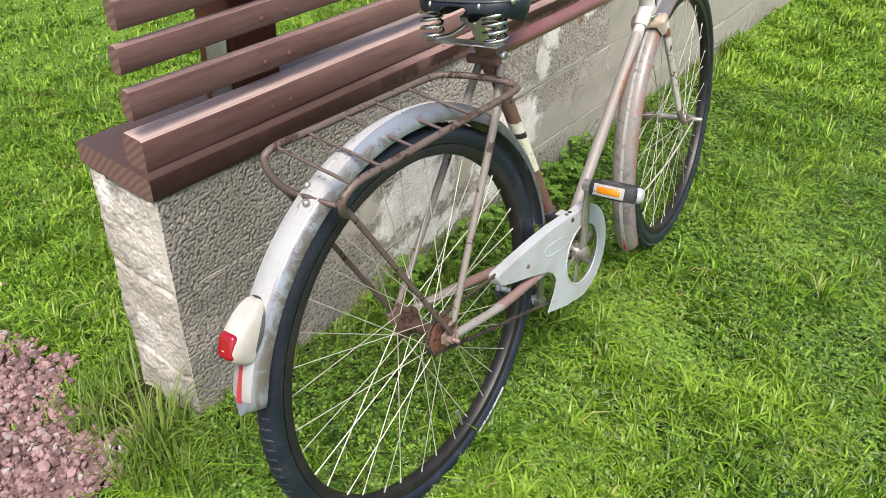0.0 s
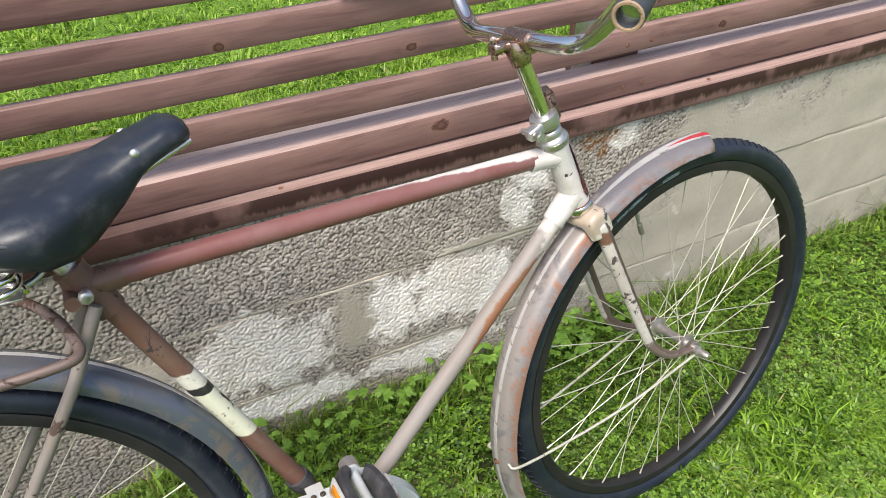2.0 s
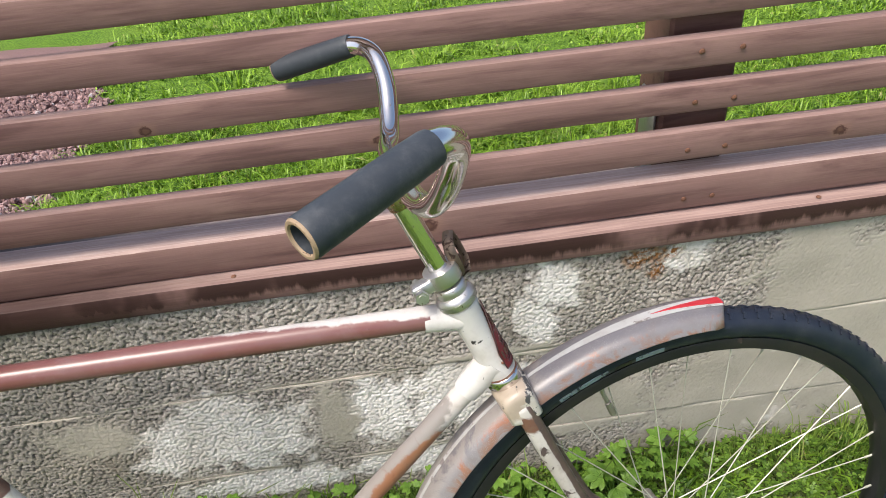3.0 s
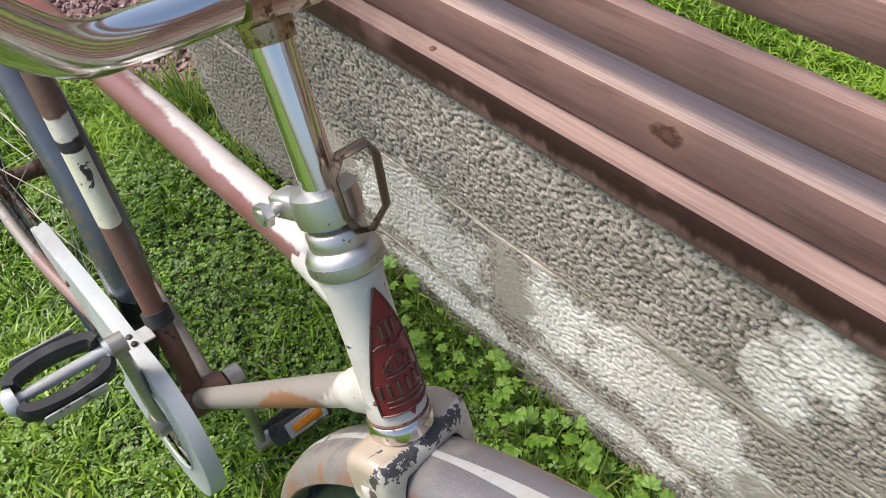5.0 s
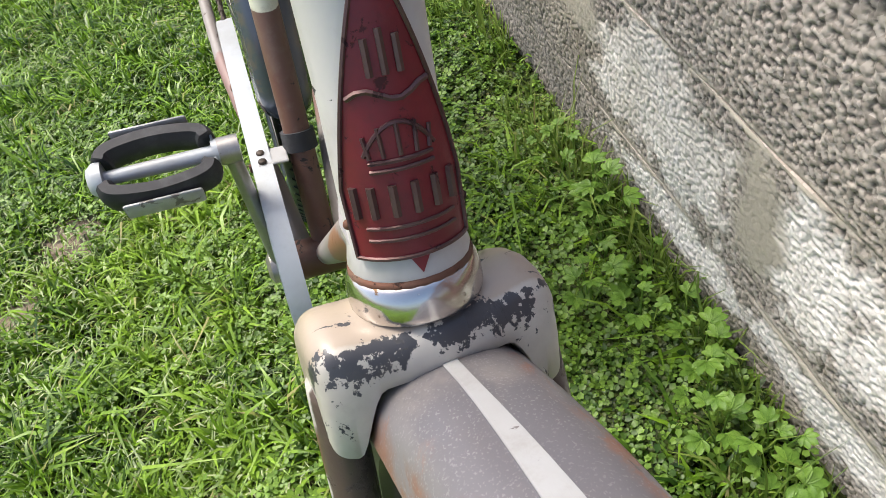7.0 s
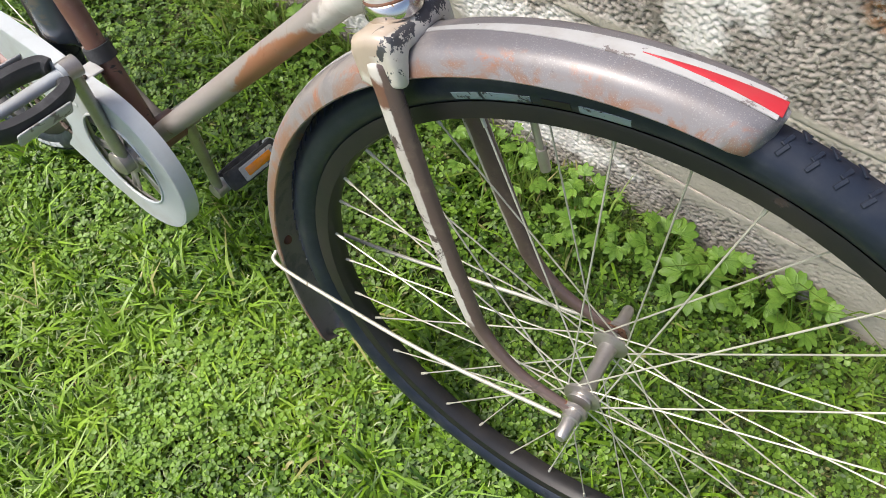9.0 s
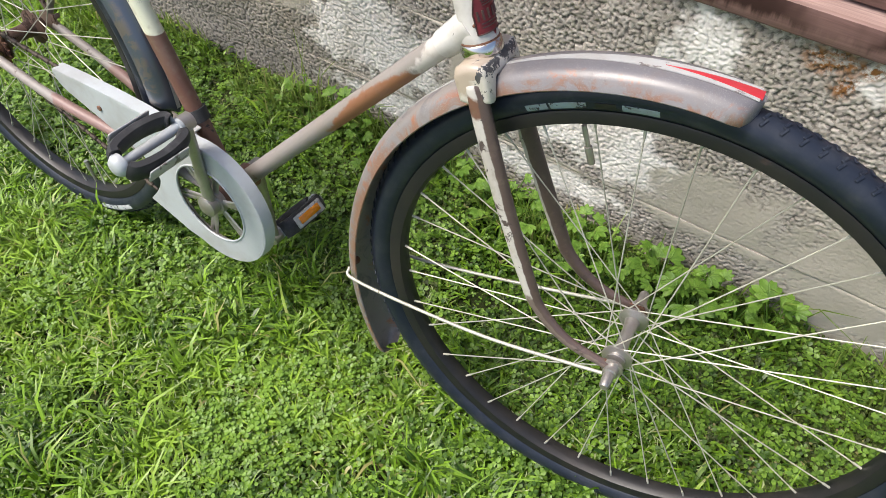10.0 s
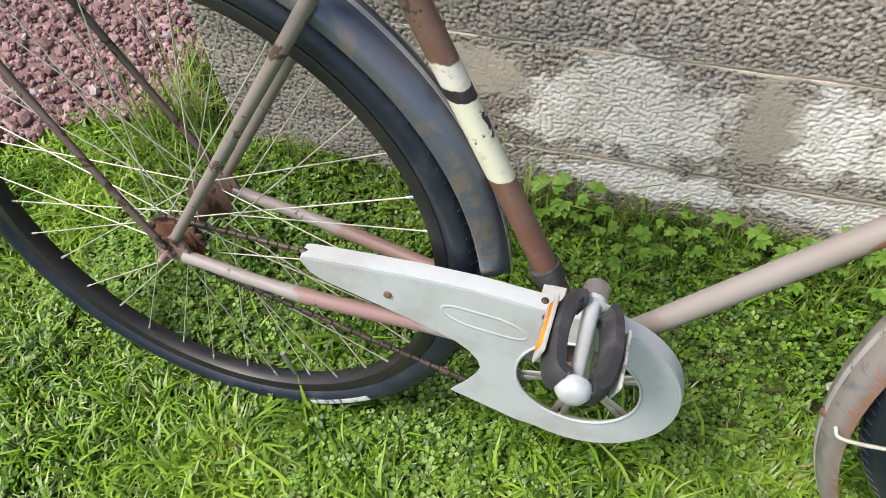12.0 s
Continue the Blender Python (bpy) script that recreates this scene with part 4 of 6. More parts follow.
piece("seat_tube", tube([BB, SEAT + Vector((-0.004, 0, 0.012))], 0.0132, 16), M_SEAT, bike, "rust-brown seat tube with cream bands")
DT_F = head(0.352)
down_tube = piece("down_tube", tube([BB.lerp(DT_F, k / 30) for k in range(31)], 0.0128, 16), M_DOWN, bike, "grey down tube with orange rust")
dt_way = (DT_F - BB).normalized()
mark(down_tube, "under", lambda p: (p - BB).dot(Vector((0.8 * dt_way.z, -0.6, -0.8 * dt_way.x))) - 0.02 * min(1.0, abs((p - BB).dot(dt_way) / (DT_F - BB).length - 0.67) / 0.22) ** 2)
hb, ht = head(0.336), head(0.433)
hm = along(hb, ht)
L_HEAD = (ht - hb).length
head_tube = piece("head_tube", join(turned([(0.0185, 0), (0.0195, 0.004), (0.0178, 0.012), (0.0172, L_HEAD * 0.5), (0.0178, L_HEAD - 0.012), (0.0195, L_HEAD - 0.004), (0.0185, L_HEAD)], hm, 24),
                                   tube([head(0.416) - Vector((0.045, 0, 0.0005)), head(0.416)], [0.0142, 0.0175], 16), tube([head(0.352) - (head(0.352) - BB).normalized() * 0.05, head(0.352)], [0.0155, 0.019], 16)), M_HEAD, bike, "white head tube and lugs with chipped paint")
piece("bottom_bracket", turned([(0.014, -0.036), (0.021, -0.036), (0.021, 0.036), (0.014, 0.036)], Matrix.Translation(BB) @ Matrix.Rotation(radians(90), 4, "X"), 20), M_SEAT, bike)
for s in (-1, 1):
    piece("seat_stay", tube([SEAT + Vector((0.0, 0.022 * s, -0.006)), Vector((0.21, 0.034 * s, 0.318)), Vector((0.012, 0.061 * s, 0.02))], [0.0075, 0.0075, 0.006], 10), M_STAY, bike)
    piece("chain_stay", tube(glide([BB + Vector((-0.01, 0.022 * s, 0.0)), Vector((0.34, 0.036 * s, -0.057)), Vector((0.16, 0.056 * s, -0.03)), Vector((0.018, 0.060 * s, -0.004))], 5), [0.0105] * 6 + [0.0095] * 5 + [0.008] * 5, 10), M_CSTAY, bike)
    drop = [(0.024, 0.016), (0.010, 0.026), (-0.004, 0.016), (-0.016, 0.012), (-0.018, -0.002), (-0.006, -0.012), (0.012, -0.014), (0.030, -0.010)]
    piece("dropout", slab(drop, None, 0.059 * s - 0.0025, 0.059 * s + 0.0025), M_DROP, bike, smooth=False)
# seat cluster: lug, pinch bolt, post
piece("seat_lug", join(tube([SEAT + Vector((-0.016, 0, 0.034)), SEAT + Vector((0.012, 0, -0.026))], 0.0178, 16), tube([SEAT + Vector((-0.02, -0.03, 0.006)), SEAT + Vector((-0.02, 0.03, 0.006))], 0.0085, 12),
                       tube([SEAT + Vector((0, 0, 0.010)), SEAT + Vector((0.035, 0, 0.012))], [0.0165, 0.0145], 14)), M_SEAT, bike, "rusty seat cluster lug")
piece("seat_bolt", join(tube([SEAT + Vector((-0.006, -0.037, 0.012)), SEAT + Vector((-0.006, 0.034, 0.012))], 0.004, 10), turned([(0.008, 0), (0.008, 0.005), (0.005, 0.007)], Matrix.Translation(SEAT + Vector((-0.006, -0.030, 0.012))) @ Matrix.Rotation(radians(90), 4, "X"), 8)), M_CUP, bike, "shiny seat clamp bolt")
piece("seat_post", tube([SEAT, SEAT + Vector((-0.037, 0, 0.078))], 0.0115, 14), M_CUP, bike)

clip_at = BB + (SEAT - BB) * 0.235
piece("cable_clip", tube([clip_at - (SEAT - BB) * 0.018, clip_at + (SEAT - BB) * 0.018], 0.0172, 14), M_BLOCK, bike, "black clip round the seat tube")
# fork, crown, headset
cr = head(0.308)
sides = {}
for s in (-1, 1):
    line = [(0.895, 0.032 * s, 0.308), (0.899, 0.035 * s, 0.298), (0.942, 0.043 * s, 0.195), (0.990, 0.048 * s, 0.090), (1.012, 0.049 * s, 0.052), (1.054, 0.050 * s, 0.019), (1.112, 0.050 * s, 0.006)]
    pts = glide(line, 6)
    n = len(pts)
    bar_vf = tube(pts, [0.0125 - 0.0062 * (i / (n - 1)) ** 1.3 for i in range(n)], 14, flat=0.72)
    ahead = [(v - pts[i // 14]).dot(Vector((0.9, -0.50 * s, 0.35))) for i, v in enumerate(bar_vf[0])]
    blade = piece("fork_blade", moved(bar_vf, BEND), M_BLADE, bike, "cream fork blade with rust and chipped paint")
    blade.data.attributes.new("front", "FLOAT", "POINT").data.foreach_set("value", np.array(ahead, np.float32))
    tip = [(FRONT.x + dx, FRONT.z + dz) for dx, dz in ((-0.014, 0.008), (0.006, 0.011), (0.012, 0), (0.006, -0.011), (-0.012, -0.009))]
    piece("fork_tip", moved(slab(tip, None, 0.0495 * s - 0.002, 0.0495 * s + 0.002), BEND), M_RUST, bike, smooth=False)
# pressed crown with two rounded shoulders; 'cap' and 'peel' say where its paint is tanned and flaked
crown_rows = []
fwd = Vector((1, 0, HS)).normalized()
for i in range(49):
    u = -1 + i / 24.0
    a = abs(u)
    y = 0.0405 * math.sin(u * math.pi / 2)
    e = max(0.0, (a - 0.52) / 0.48)
    bend = 1 - math.sqrt(max(0.0, 1 - 0.94 * e * e))
    lip = 0.0138 + 0.0018 * math.exp(-((a - 0.60) / 0.22) ** 2) - 0.013 * bend
    q = max(0.0, min(1.0, (a - 0.34) / 0.28))
    low = 0.0005 - 0.0220 * q * q * (3 - 2 * q) + 0.010 * bend
    deep = 0.0168 - 0.0075 * bend + 0.0046 * (1 - a)
    crown_rows.append((u, y, lip, low, deep))
cv, cf, tanned, flaked = [], [], [], []
for u, y, lip, low, deep in crown_rows:
    crest = lip + 0.0048
    ring = [(deep - 0.001, low), (deep + 0.0006, low + 0.0012), (deep + 0.0014, (low + lip) / 2), (deep + 0.0004, lip - 0.0012), (deep - 0.0012, lip + 0.0012), (deep - 0.0042, lip + 0.0032),
            (deep * 0.45, crest), (0, crest + 0.0008), (-deep * 0.5, crest - 0.001), (-deep * 0.85, lip + 0.001), (-deep, lip - 0.005), (-deep, low + 0.004), (-deep * 0.5, low), (deep * 0.6, low - 0.0005)]
    cv += [cr + fwd * ex + steer_way * ez + Vector((0, y, 0)) for ex, ez in ring]
    tanned += [0, 0, 0, 0, 0.3, 0.8] + [1] * 5 + [0.5] * 3
    flaked += [w * (1.0 - 0.25 * abs(u + 0.15)) for w in (0.2, 0.25, 0.48, 0.68, 0.72, 0.5, 0.32, 0.2, 0.1, 0.1, 0.1, 0.1, 0.1, 0.1)]
k_r = len(ring)
for i in range(48):
    cf += [(i * k_r + k, i * k_r + (k + 1) % k_r, (i + 1) * k_r + (k + 1) % k_r, (i + 1) * k_r + k) for k in range(k_r)]
cf += [tuple(range(k_r))[::-1], tuple(48 * k_r + k for k in range(k_r))]
fork_crown = piece("fork_crown", moved((cv, cf), TURN), M_CROWN, bike, "cream pressed fork crown, paint flaked to grey metal")
for key, vals in (("cap", tanned), ("peel", flaked)):
    fork_crown.data.attributes.new(key, "FLOAT", "POINT").data.foreach_set("value", np.array(vals, np.float32))
piece("lower_cup", moved(turned([(0.016, -0.0130), (0.0200, -0.0126), (0.0214, -0.0112), (0.0218, -0.0090), (0.0217, -0.0040), (0.0208, -0.0006), (0.0195, 0.001)], hm, 28), TURN), M_RING, bike, "dull chrome lower headset cup")
piece("rust_line", turned([(0.0192, -0.0005), (0.0200, 0.0004), (0.0200, 0.0016), (0.0192, 0.0024)], hm, 28), M_RUST, bike)
top_m = hm @ Matrix.Translation((0, 0, L_HEAD))
knurl = [moved(block(0.0009, 0.0008, 0.0062, None), top_m @ Matrix.Rotation(2 * math.pi * k / 96, 4, "Z") @ Matrix.Translation((0.0217, 0, 0.0050))) for k in range(96)]
upper = piece("upper_cup", turned([(0.019, -0.002), (0.0218, 0.001), (0.0218, 0.009), (0.0195, 0.013), (0.0165, 0.015)], top_m, 28), M_CUP, bike, "knurled chrome upper headset cup")
piece("knurl", join(*knurl), M_CUP, upper)["kind"] = "stuff"
piece("lock_nut", turned([(0.0160, 0.013), (0.0172, 0.015), (0.0172, 0.024), (0.0150, 0.026)], top_m, 20), M_CUP, bike)
clamp_z = 0.038
piece("head_clamp", moved(join(turned([(0.0135, clamp_z - 0.009), (0.0185, clamp_z - 0.008), (0.0195, clamp_z), (0.0185, clamp_z + 0.009), (0.0135, clamp_z + 0.010)], top_m, 24),
                               moved(block(0.024, 0.016, 0.015, None, 0.003, 2), top_m @ Matrix.Translation((-0.024, -0.006, clamp_z))),
                               moved(tube([(0, -0.022, 0), (0, 0.016, 0)], 0.0042, 10), top_m @ Matrix.Translation((-0.029, -0.004, clamp_z))),
                               moved(turned([(0.0075, 0), (0.0075, 0.005)], seg=6), top_m @ Matrix.Translation((-0.029, -0.020, clamp_z)) @ Matrix.Rotation(radians(90), 4, "X"))), TURN), M_CUP, bike, "chrome clamp ring with a bolt on the steerer")
# open steel loop that once held a lamp
loop_pts = [(0.016, 0.002, 0.022), (0.024, 0.007, 0.023), (0.029, 0.016, 0.033), (0.029, 0.019, 0.060), (0.026, 0.017, 0.068), (0.021, 0.002, 0.066), (0.018, -0.004, 0.057), (0.017, -0.003, 0.034)]
piece("lamp_bracket", moved(tube([top_m @ Vector(p) for p in loop_pts], 0.0062, 8, closed=True, flat=0.32), TURN), M_BRACKET, bike, "rusty flat-steel lamp bracket loop")
# head badge: shield that follows the tube
bv, bfc, rows_b = [], [], 22
for i in range(rows_b + 1):
    s = i / rows_b
    half = radians(74) * (s ** 0.8 if s < 0.75 else 0.75 ** 0.8 - 0.10 * (s - 0.75))
    for k in range(13):
        u = -1 + k / 6
        drop = 0.006 * max(0, 1 - abs(u) * 6) * (s > 0.99)
        z = L_HEAD * 0.90 - s * L_HEAD * 0.80 - drop
        for r in (0.0182, 0.0196):
            w = u * half
            bv.append(hm @ Vector((r * math.cos(w), r * math.sin(w), z)))
for i in range(rows_b):
    for k in range(12):
        o = (i * 13 + k) * 2
        p = o + 26
        bfc += [(o + 1, p + 1, p + 3, o + 3), (o, o + 2, p + 2, p)]
badge = piece("head_badge", (bv, bfc), M_BADGE, head_tube, "dark red enamel shield badge with raised grey relief")


def on_badge(w, s, r=0.0199):
    return hm @ Vector((r * math.cos(radians(w)), r * math.sin(radians(w)), L_HEAD * 0.90 - s * L_HEAD * 0.80))


def ridge(pts, r=0.0006):
    return tube([on_badge(*p) for p in pts], r, 6)


sh = lambda s: 74 * (s ** 0.8 if s < 0.75 else 0.75 ** 0.8 - 0.10 * (s - 0.75))
relief_bits = [ridge([(q * sh(i / 20), i / 20) for i in range(21)], 0.0007) for q in (-1, 1)]
relief_bits += [ridge([(-sh(1) + 2 * sh(1) * i / 12, 1.0) for i in range(13)], 0.0007), ridge([(-34 + 68 * i / 8, 0.44 - 0.02 * math.sin(i)) for i in range(9)], 0.0009)]
relief_bits += [ridge([(w, 0.24 + abs(w) * 0.002), (w, 0.38)], 0.0011) for w in (-12, 0, 12)]
relief_bits += [ridge([(-30 + 60 * i / 10, 0.53 + 0.0001 * (i - 5) ** 2 * 40) for i in range(11)], 0.0007)]
relief_bits += [ridge([(w, 0.53 + 0.0000045 * w ** 2 * 10), (w * 0.9, 0.64)], 0.0007) for w in (-28, -15, 0, 15, 28)]
relief_bits += [ridge([(-27 + 54 * i / 8, z) for i in range(9)], 0.0007) for z in (0.655, 0.685)]
relief_bits += [ridge([(w, 0.735), (w, 0.845)], 0.0013) for w in (-46, -30, -12, 6, 24, 42)]
relief_bits += [ridge([(-40 + 80 * i / 8, z) for i in range(9)], 0.0006) for z in (0.885, 0.93)]
for bit in relief_bits:
    piece("relief", bit, M_EMBOSS, badge)
for w in (-62, 62):
    piece("rivet", bead(0.0016, Matrix.Translation(on_badge(w, 0.88, 0.0195))), M_RUST, badge)

# stem and handlebar
qt = head(0.566)
piece("stem", moved(tube([head(0.45), qt], 0.0111, 18), TURN), M_CHROME, bike, "polished chrome handlebar stem")
BARC = Vector((0.795, 0, 0.577))
lug = join(tube([head(0.550), head(0.566), BARC + Vector((-0.008, 0, 0.0))], [0.0130, 0.0150, 0.012], 14), moved(tube([(0, -0.020, 0), (0, 0.024, 0)], 0.0142, 18), Matrix.Translation(BARC)),
           moved(block(0.030, 0.020, 0.015, None, 0.004, 2), Matrix.Translation(BARC + Vector((-0.024, 0.012, -0.006)))), tube([BARC + Vector((-0.033, 0.014, -0.020)), BARC + Vector((-0.033, 0.014, 0.006))], 0.0042, 8),
           turned([(0.0075, 0), (0.0075, 0.005), (0.006, 0.006)], Matrix.Translation(BARC + Vector((-0.033, 0.014, 0.004))), 6))
piece("stem_clamp", moved(lug, TURN), M_LUG, bike, "rusty handlebar clamp lug with a bolt")
half = [(0.795, 0, 0.577), (0.796, 0.04, 0.577), (0.799, 0.085, 0.577), (0.806, 0.114, 0.583), (0.812, 0.140, 0.602), (0.816, 0.167, 0.630), (0.813, 0.195, 0.655), (0.803, 0.218, 0.666), (0.785, 0.236, 0.668), (0.755, 0.255, 0.660), (0.705, 0.284, 0.645)]
# the bar sits a little off centre and tipped in its clamp
TIP_BAR = TURN @ Matrix.Translation((0.795, 0.015, 0.577)) @ Matrix.Rotation(radians(-1.5), 4, "X") @ Matrix.Translation((-0.795, 0, -0.577))
bar_pts = [Vector((x, -y, z)) for x, y, z in half[:0:-1]] + [Vector(p) for p in half]
bar = piece("handlebar", moved(tube(glide(bar_pts, 5), 0.0111, 18), TIP_BAR), M_CHROME, bike, "chrome swept handlebar with speckled rust")
for s in (-1, 1):
    a, b = Vector((0.789, 0.2345 * s, 0.6685)), Vector((0.699, 0.288 * s, 0.6425))
    g = along(a, b)
    n = (b - a).length
    prof = [(0.0112, 0.0), (0.0132, 0.0), (0.0138, 0.004), (0.0143, 0.02), (0.0147, n * 0.5), (0.0150, n - 0.006), (0.0150, n), (0.0143, n + 0.002), (0.0104, n + 0.002), (0.0098, n - 0.03)]
    piece("grip", moved(turned(prof, g, 20), TIP_BAR), M_GRIP, bar, "worn black rubber handlebar grip with an open end")
    rim_at = [g @ Vector((0.0125 * math.cos(2 * math.pi * k / 20), 0.0125 * math.sin(2 * math.pi * k / 20), n + 0.0018)) for k in range(20)]
    piece("grip_rim", moved(tube(rim_at, 0.0021, 6, closed=True), TIP_BAR), M_WORNEND, bar, "tan worn rim of the grip's open end")

# fenders


def splayed(vf, centre, away):
    """Bends a band outwards past the height of the axle, up to 'away' at 217 degrees."""
    out = []
    for p in vf[0]:
        o = Vector((p.x - centre[0], 0, p.z - centre[2]))
        past = max(0.0, math.degrees(math.atan2(o.z, o.x)) % 360 - 165) / 52
        out.append(p + o.normalized() * away * past ** 1.6)
    return out, vf[1]


def fender(centre, a0, a1, m, name, label, mat, r=0.372, tall=0.016, half_w=0.029, away=0.0):
    outer = [(r + tall * math.sqrt(max(0, 1 - (u * u))) ** 1.2 - 0.008 * abs(u) ** 6, half_w * u) for u in [-1 + k / 7 for k in range(15)]]
    prof = outer + [(rr - 0.0014, y * 0.965) for rr, y in outer[::-1]]
    ends = lambda s: min(1.0, math.sqrt(max(0.0, 1 - (1 - min(s, 1 - s) / 0.022) ** 2)) * 0.75 + 0.25) if min(s, 1 - s) < 0.022 else 1.0
    ob = piece(name, moved(splayed(hoop(prof, centre, a0, a1, 90, ends), centre, away), m), mat, bike, label)
    back = m.inverted()
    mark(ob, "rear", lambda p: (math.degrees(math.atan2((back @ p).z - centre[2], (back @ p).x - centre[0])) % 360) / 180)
    return mark(ob, "edge", lambda p: abs((back @ p).y) / half_w)


def band(centre, m, a0, a1, y0, y1, parent, mat, name, r=0.372, tall=0.016, half_w=0.029, wide=None, label="", away=0.0):
    """A painted line that lies on a fender."""
    us = [y0 + (y1 - y0) * k / 4 for k in range(5)]
    up = [(r + tall * math.sqrt(max(0, 1 - (y / half_w) ** 2)) ** 1.2 + 0.0005, y) for y in us]
    prof = up + [(q - 0.0008, y) for q, y in up[::-1]]
    piece(name, moved(splayed(hoop(prof, centre, a0, a1, 60, wide), centre, away), m), mat, parent, label)


# the mudguard is not quite concentric with the wheel
F = (FRONT.x - 0.008, 0, FRONT.z - 0.003)
SPLAY = 0.034
ff = fender(F, 83.2, 217, BEND, "front_fender", "front mudguard in scuffed grey-brown paint with rust", M_FFEND, r=0.3595, tall=0.0115, away=SPLAY)
band(F, BEND, 84.0, 215.5, -0.0030, 0.0030, ff, M_STRIPE, "stripe", r=0.3595, tall=0.0115, wide=lambda s: 0.80 + 2.7 * max(0.0, 1 - s / 0.26) + 0.9 * max(0.0, s - 0.3), label="white lining stripe that widens to the tip", away=SPLAY)
band(F, BEND, 83.7, 97, -0.0068, 0.0068, ff, M_RED, "red_mark", r=0.3595, tall=0.0121, wide=lambda q: 1.02 - q, label="red wedge at the tip")
band(F, BEND, 209, 215.5, -0.0028, 0.0028, ff, M_RED, "red_mark", r=0.3595, tall=0.0115, wide=lambda q: 0.2 + 1.6 * q, label="red wedge at the tip", away=SPLAY)
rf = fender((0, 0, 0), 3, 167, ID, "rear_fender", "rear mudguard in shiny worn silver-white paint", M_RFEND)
band((0, 0, 0), ID, 4, 125, -0.003, 0.003, rf, M_STRIPE, "stripe", label="pale lining stripe")
band((0, 0, 0), ID, 62, 163.5, -0.019, 0.018, rf, M_FIELD, "white_field", wide=lambda q: 0.35 + 0.65 * min(1, q * 2), label="white painted rear field")
band((0, 0, 0), ID, 152, 164.2, -0.0045, 0.0045, rf, M_RED, "red_mark", tall=0.0168, wide=lambda q: 0.5 + 0.6 * q, label="faded red stripe")
piece("fender_rivet", moved(bead(0.006, Matrix.Translation(F) @ Matrix.Rotation(radians(-191), 4, "Y") @ Matrix.Translation((0.381, 0, 0))), BEND), M_RUST, ff)
for s in (-1, 1):
    w = radians(190.5)
    p = Vector(F) + Vector((0.365 * math.cos(w), 0.029 * s, 0.365 * math.sin(w)))
    q = FRONT + Vector((-0.008, 0.058 * s, -0.006))
    stay = glide([p + Vector((-0.012, -0.006 * s, 0.002)), p + Vector((0.0, 0.006 * s, -0.002)), p.lerp(q, 0.25) + Vector((0, 0.006 * s, -0.011)), p.lerp(q, 0.6) + Vector((0, 0.006 * s, -0.012)), q], 8)
    piece("fender_stay", moved(tube(stay, 0.0023, 8), BEND), M_SPOKE, ff, "thin pale wire mudguard stay")

# tail light on the rear fender
ang = radians(149)
tl = Matrix.Translation((0.386 * math.cos(ang), 0, 0.386 * math.sin(ang))) @ Matrix((Vector((math.sin(ang), 0, -math.cos(ang))), Vector((0, 1, 0)), Vector((-math.cos(ang), 0, -math.sin(ang))) * -1)).transposed().to_4x4()
lamp_rows = [(0.045, 0.003, 0.008), (0.041, 0.012, 0.0145), (0.031, 0.020, 0.019), (0.016, 0.028, 0.0215), (0.0, 0.034, 0.0225), (-0.015, 0.038, 0.0225), (-0.028, 0.039, 0.0215), (-0.037, 0.035, 0.0195), (-0.042, 0.027, 0.016), (-0.045, 0.010, 0.010)]
lv, lf = [], []
for s, h, w in lamp_rows:
    for k in range(17):
        a = math.pi * k / 16
        ca, sa = math.cos(a), math.sin(a)
        lv.append(tl @ Vector((s, w * abs(ca) ** 0.6 * (1 if ca > 0 else -1), -0.003 + h * sa ** 0.55)))
for i in range(len(lamp_rows) - 1):
    lf += [(i * 17 + k, i * 17 + k + 1, (i + 1) * 17 + k + 1, (i + 1) * 17 + k) for k in range(16)]
lf += [tuple(range(17))[::-1], tuple((len(lamp_rows) - 1) * 17 + k for k in range(17))]
lamp = piece("tail_light", (lv, lf), M_LAMP, bike, "cream wedge-shaped rear lamp housing")
piece("gasket", bead(1.0, tl @ Matrix.Translation((0, 0, -0.001)), (0.0485, 0.0262, 0.006), 8, 24), M_BLOCK, lamp, "dark rubber gasket")
piece("lens", block(0.036, 0.031, 0.016, tl @ Matrix.Translation((-0.021, 0, 0.0285)) @ Matrix.Rotation(radians(-6), 4, "Y"), 0.0065, 3), M_LENS, lamp, "red lamp lens")

# luggage rack
left = [(-0.165, 0.046, 0.312), (-0.190, 0.055, 0.338), (-0.203, 0.061, 0.372), (-0.188, 0.0625, 0.391), (-0.10, 0.0625, 0.391), (0.06, 0.0600, 0.391), (0.150, 0.054, 0.392), (0.178, 0.040, 0.391), (0.207, 0.0, 0.384)]
right = [(0.222, -0.040, 0.377), (0.226, -0.066, 0.370), (0.205, -0.076, 0.368), (0.12, -0.076, 0.366), (0.0, -0.076, 0.365), (-0.10, -0.076, 0.363), (-0.165, -0.075, 0.361), (-0.192, -0.071, 0.346), (-0.188, -0.061, 0.322), (-0.165, -0.050, 0.305)]
rack_line = left + right
rack = piece("luggage_rack", tube(glide(rack_line, 5), 0.0058, 10), M_RACK, bike, "rusty tubular luggage rack over the rear wheel")
ROD = mesh("rod", tube([(0, -0.075, -0.0135), (0, 0.061, 0.0125)], 0.0026, 8), M_RACK)
for k, x in enumerate((-0.178, -0.118, -0.045, 0.025, 0.098)):
    piece("rod", ROD, None, rack, m=pose(x, 0, 0.377, 0, 0, 1.5 * math.sin(3 * k)))
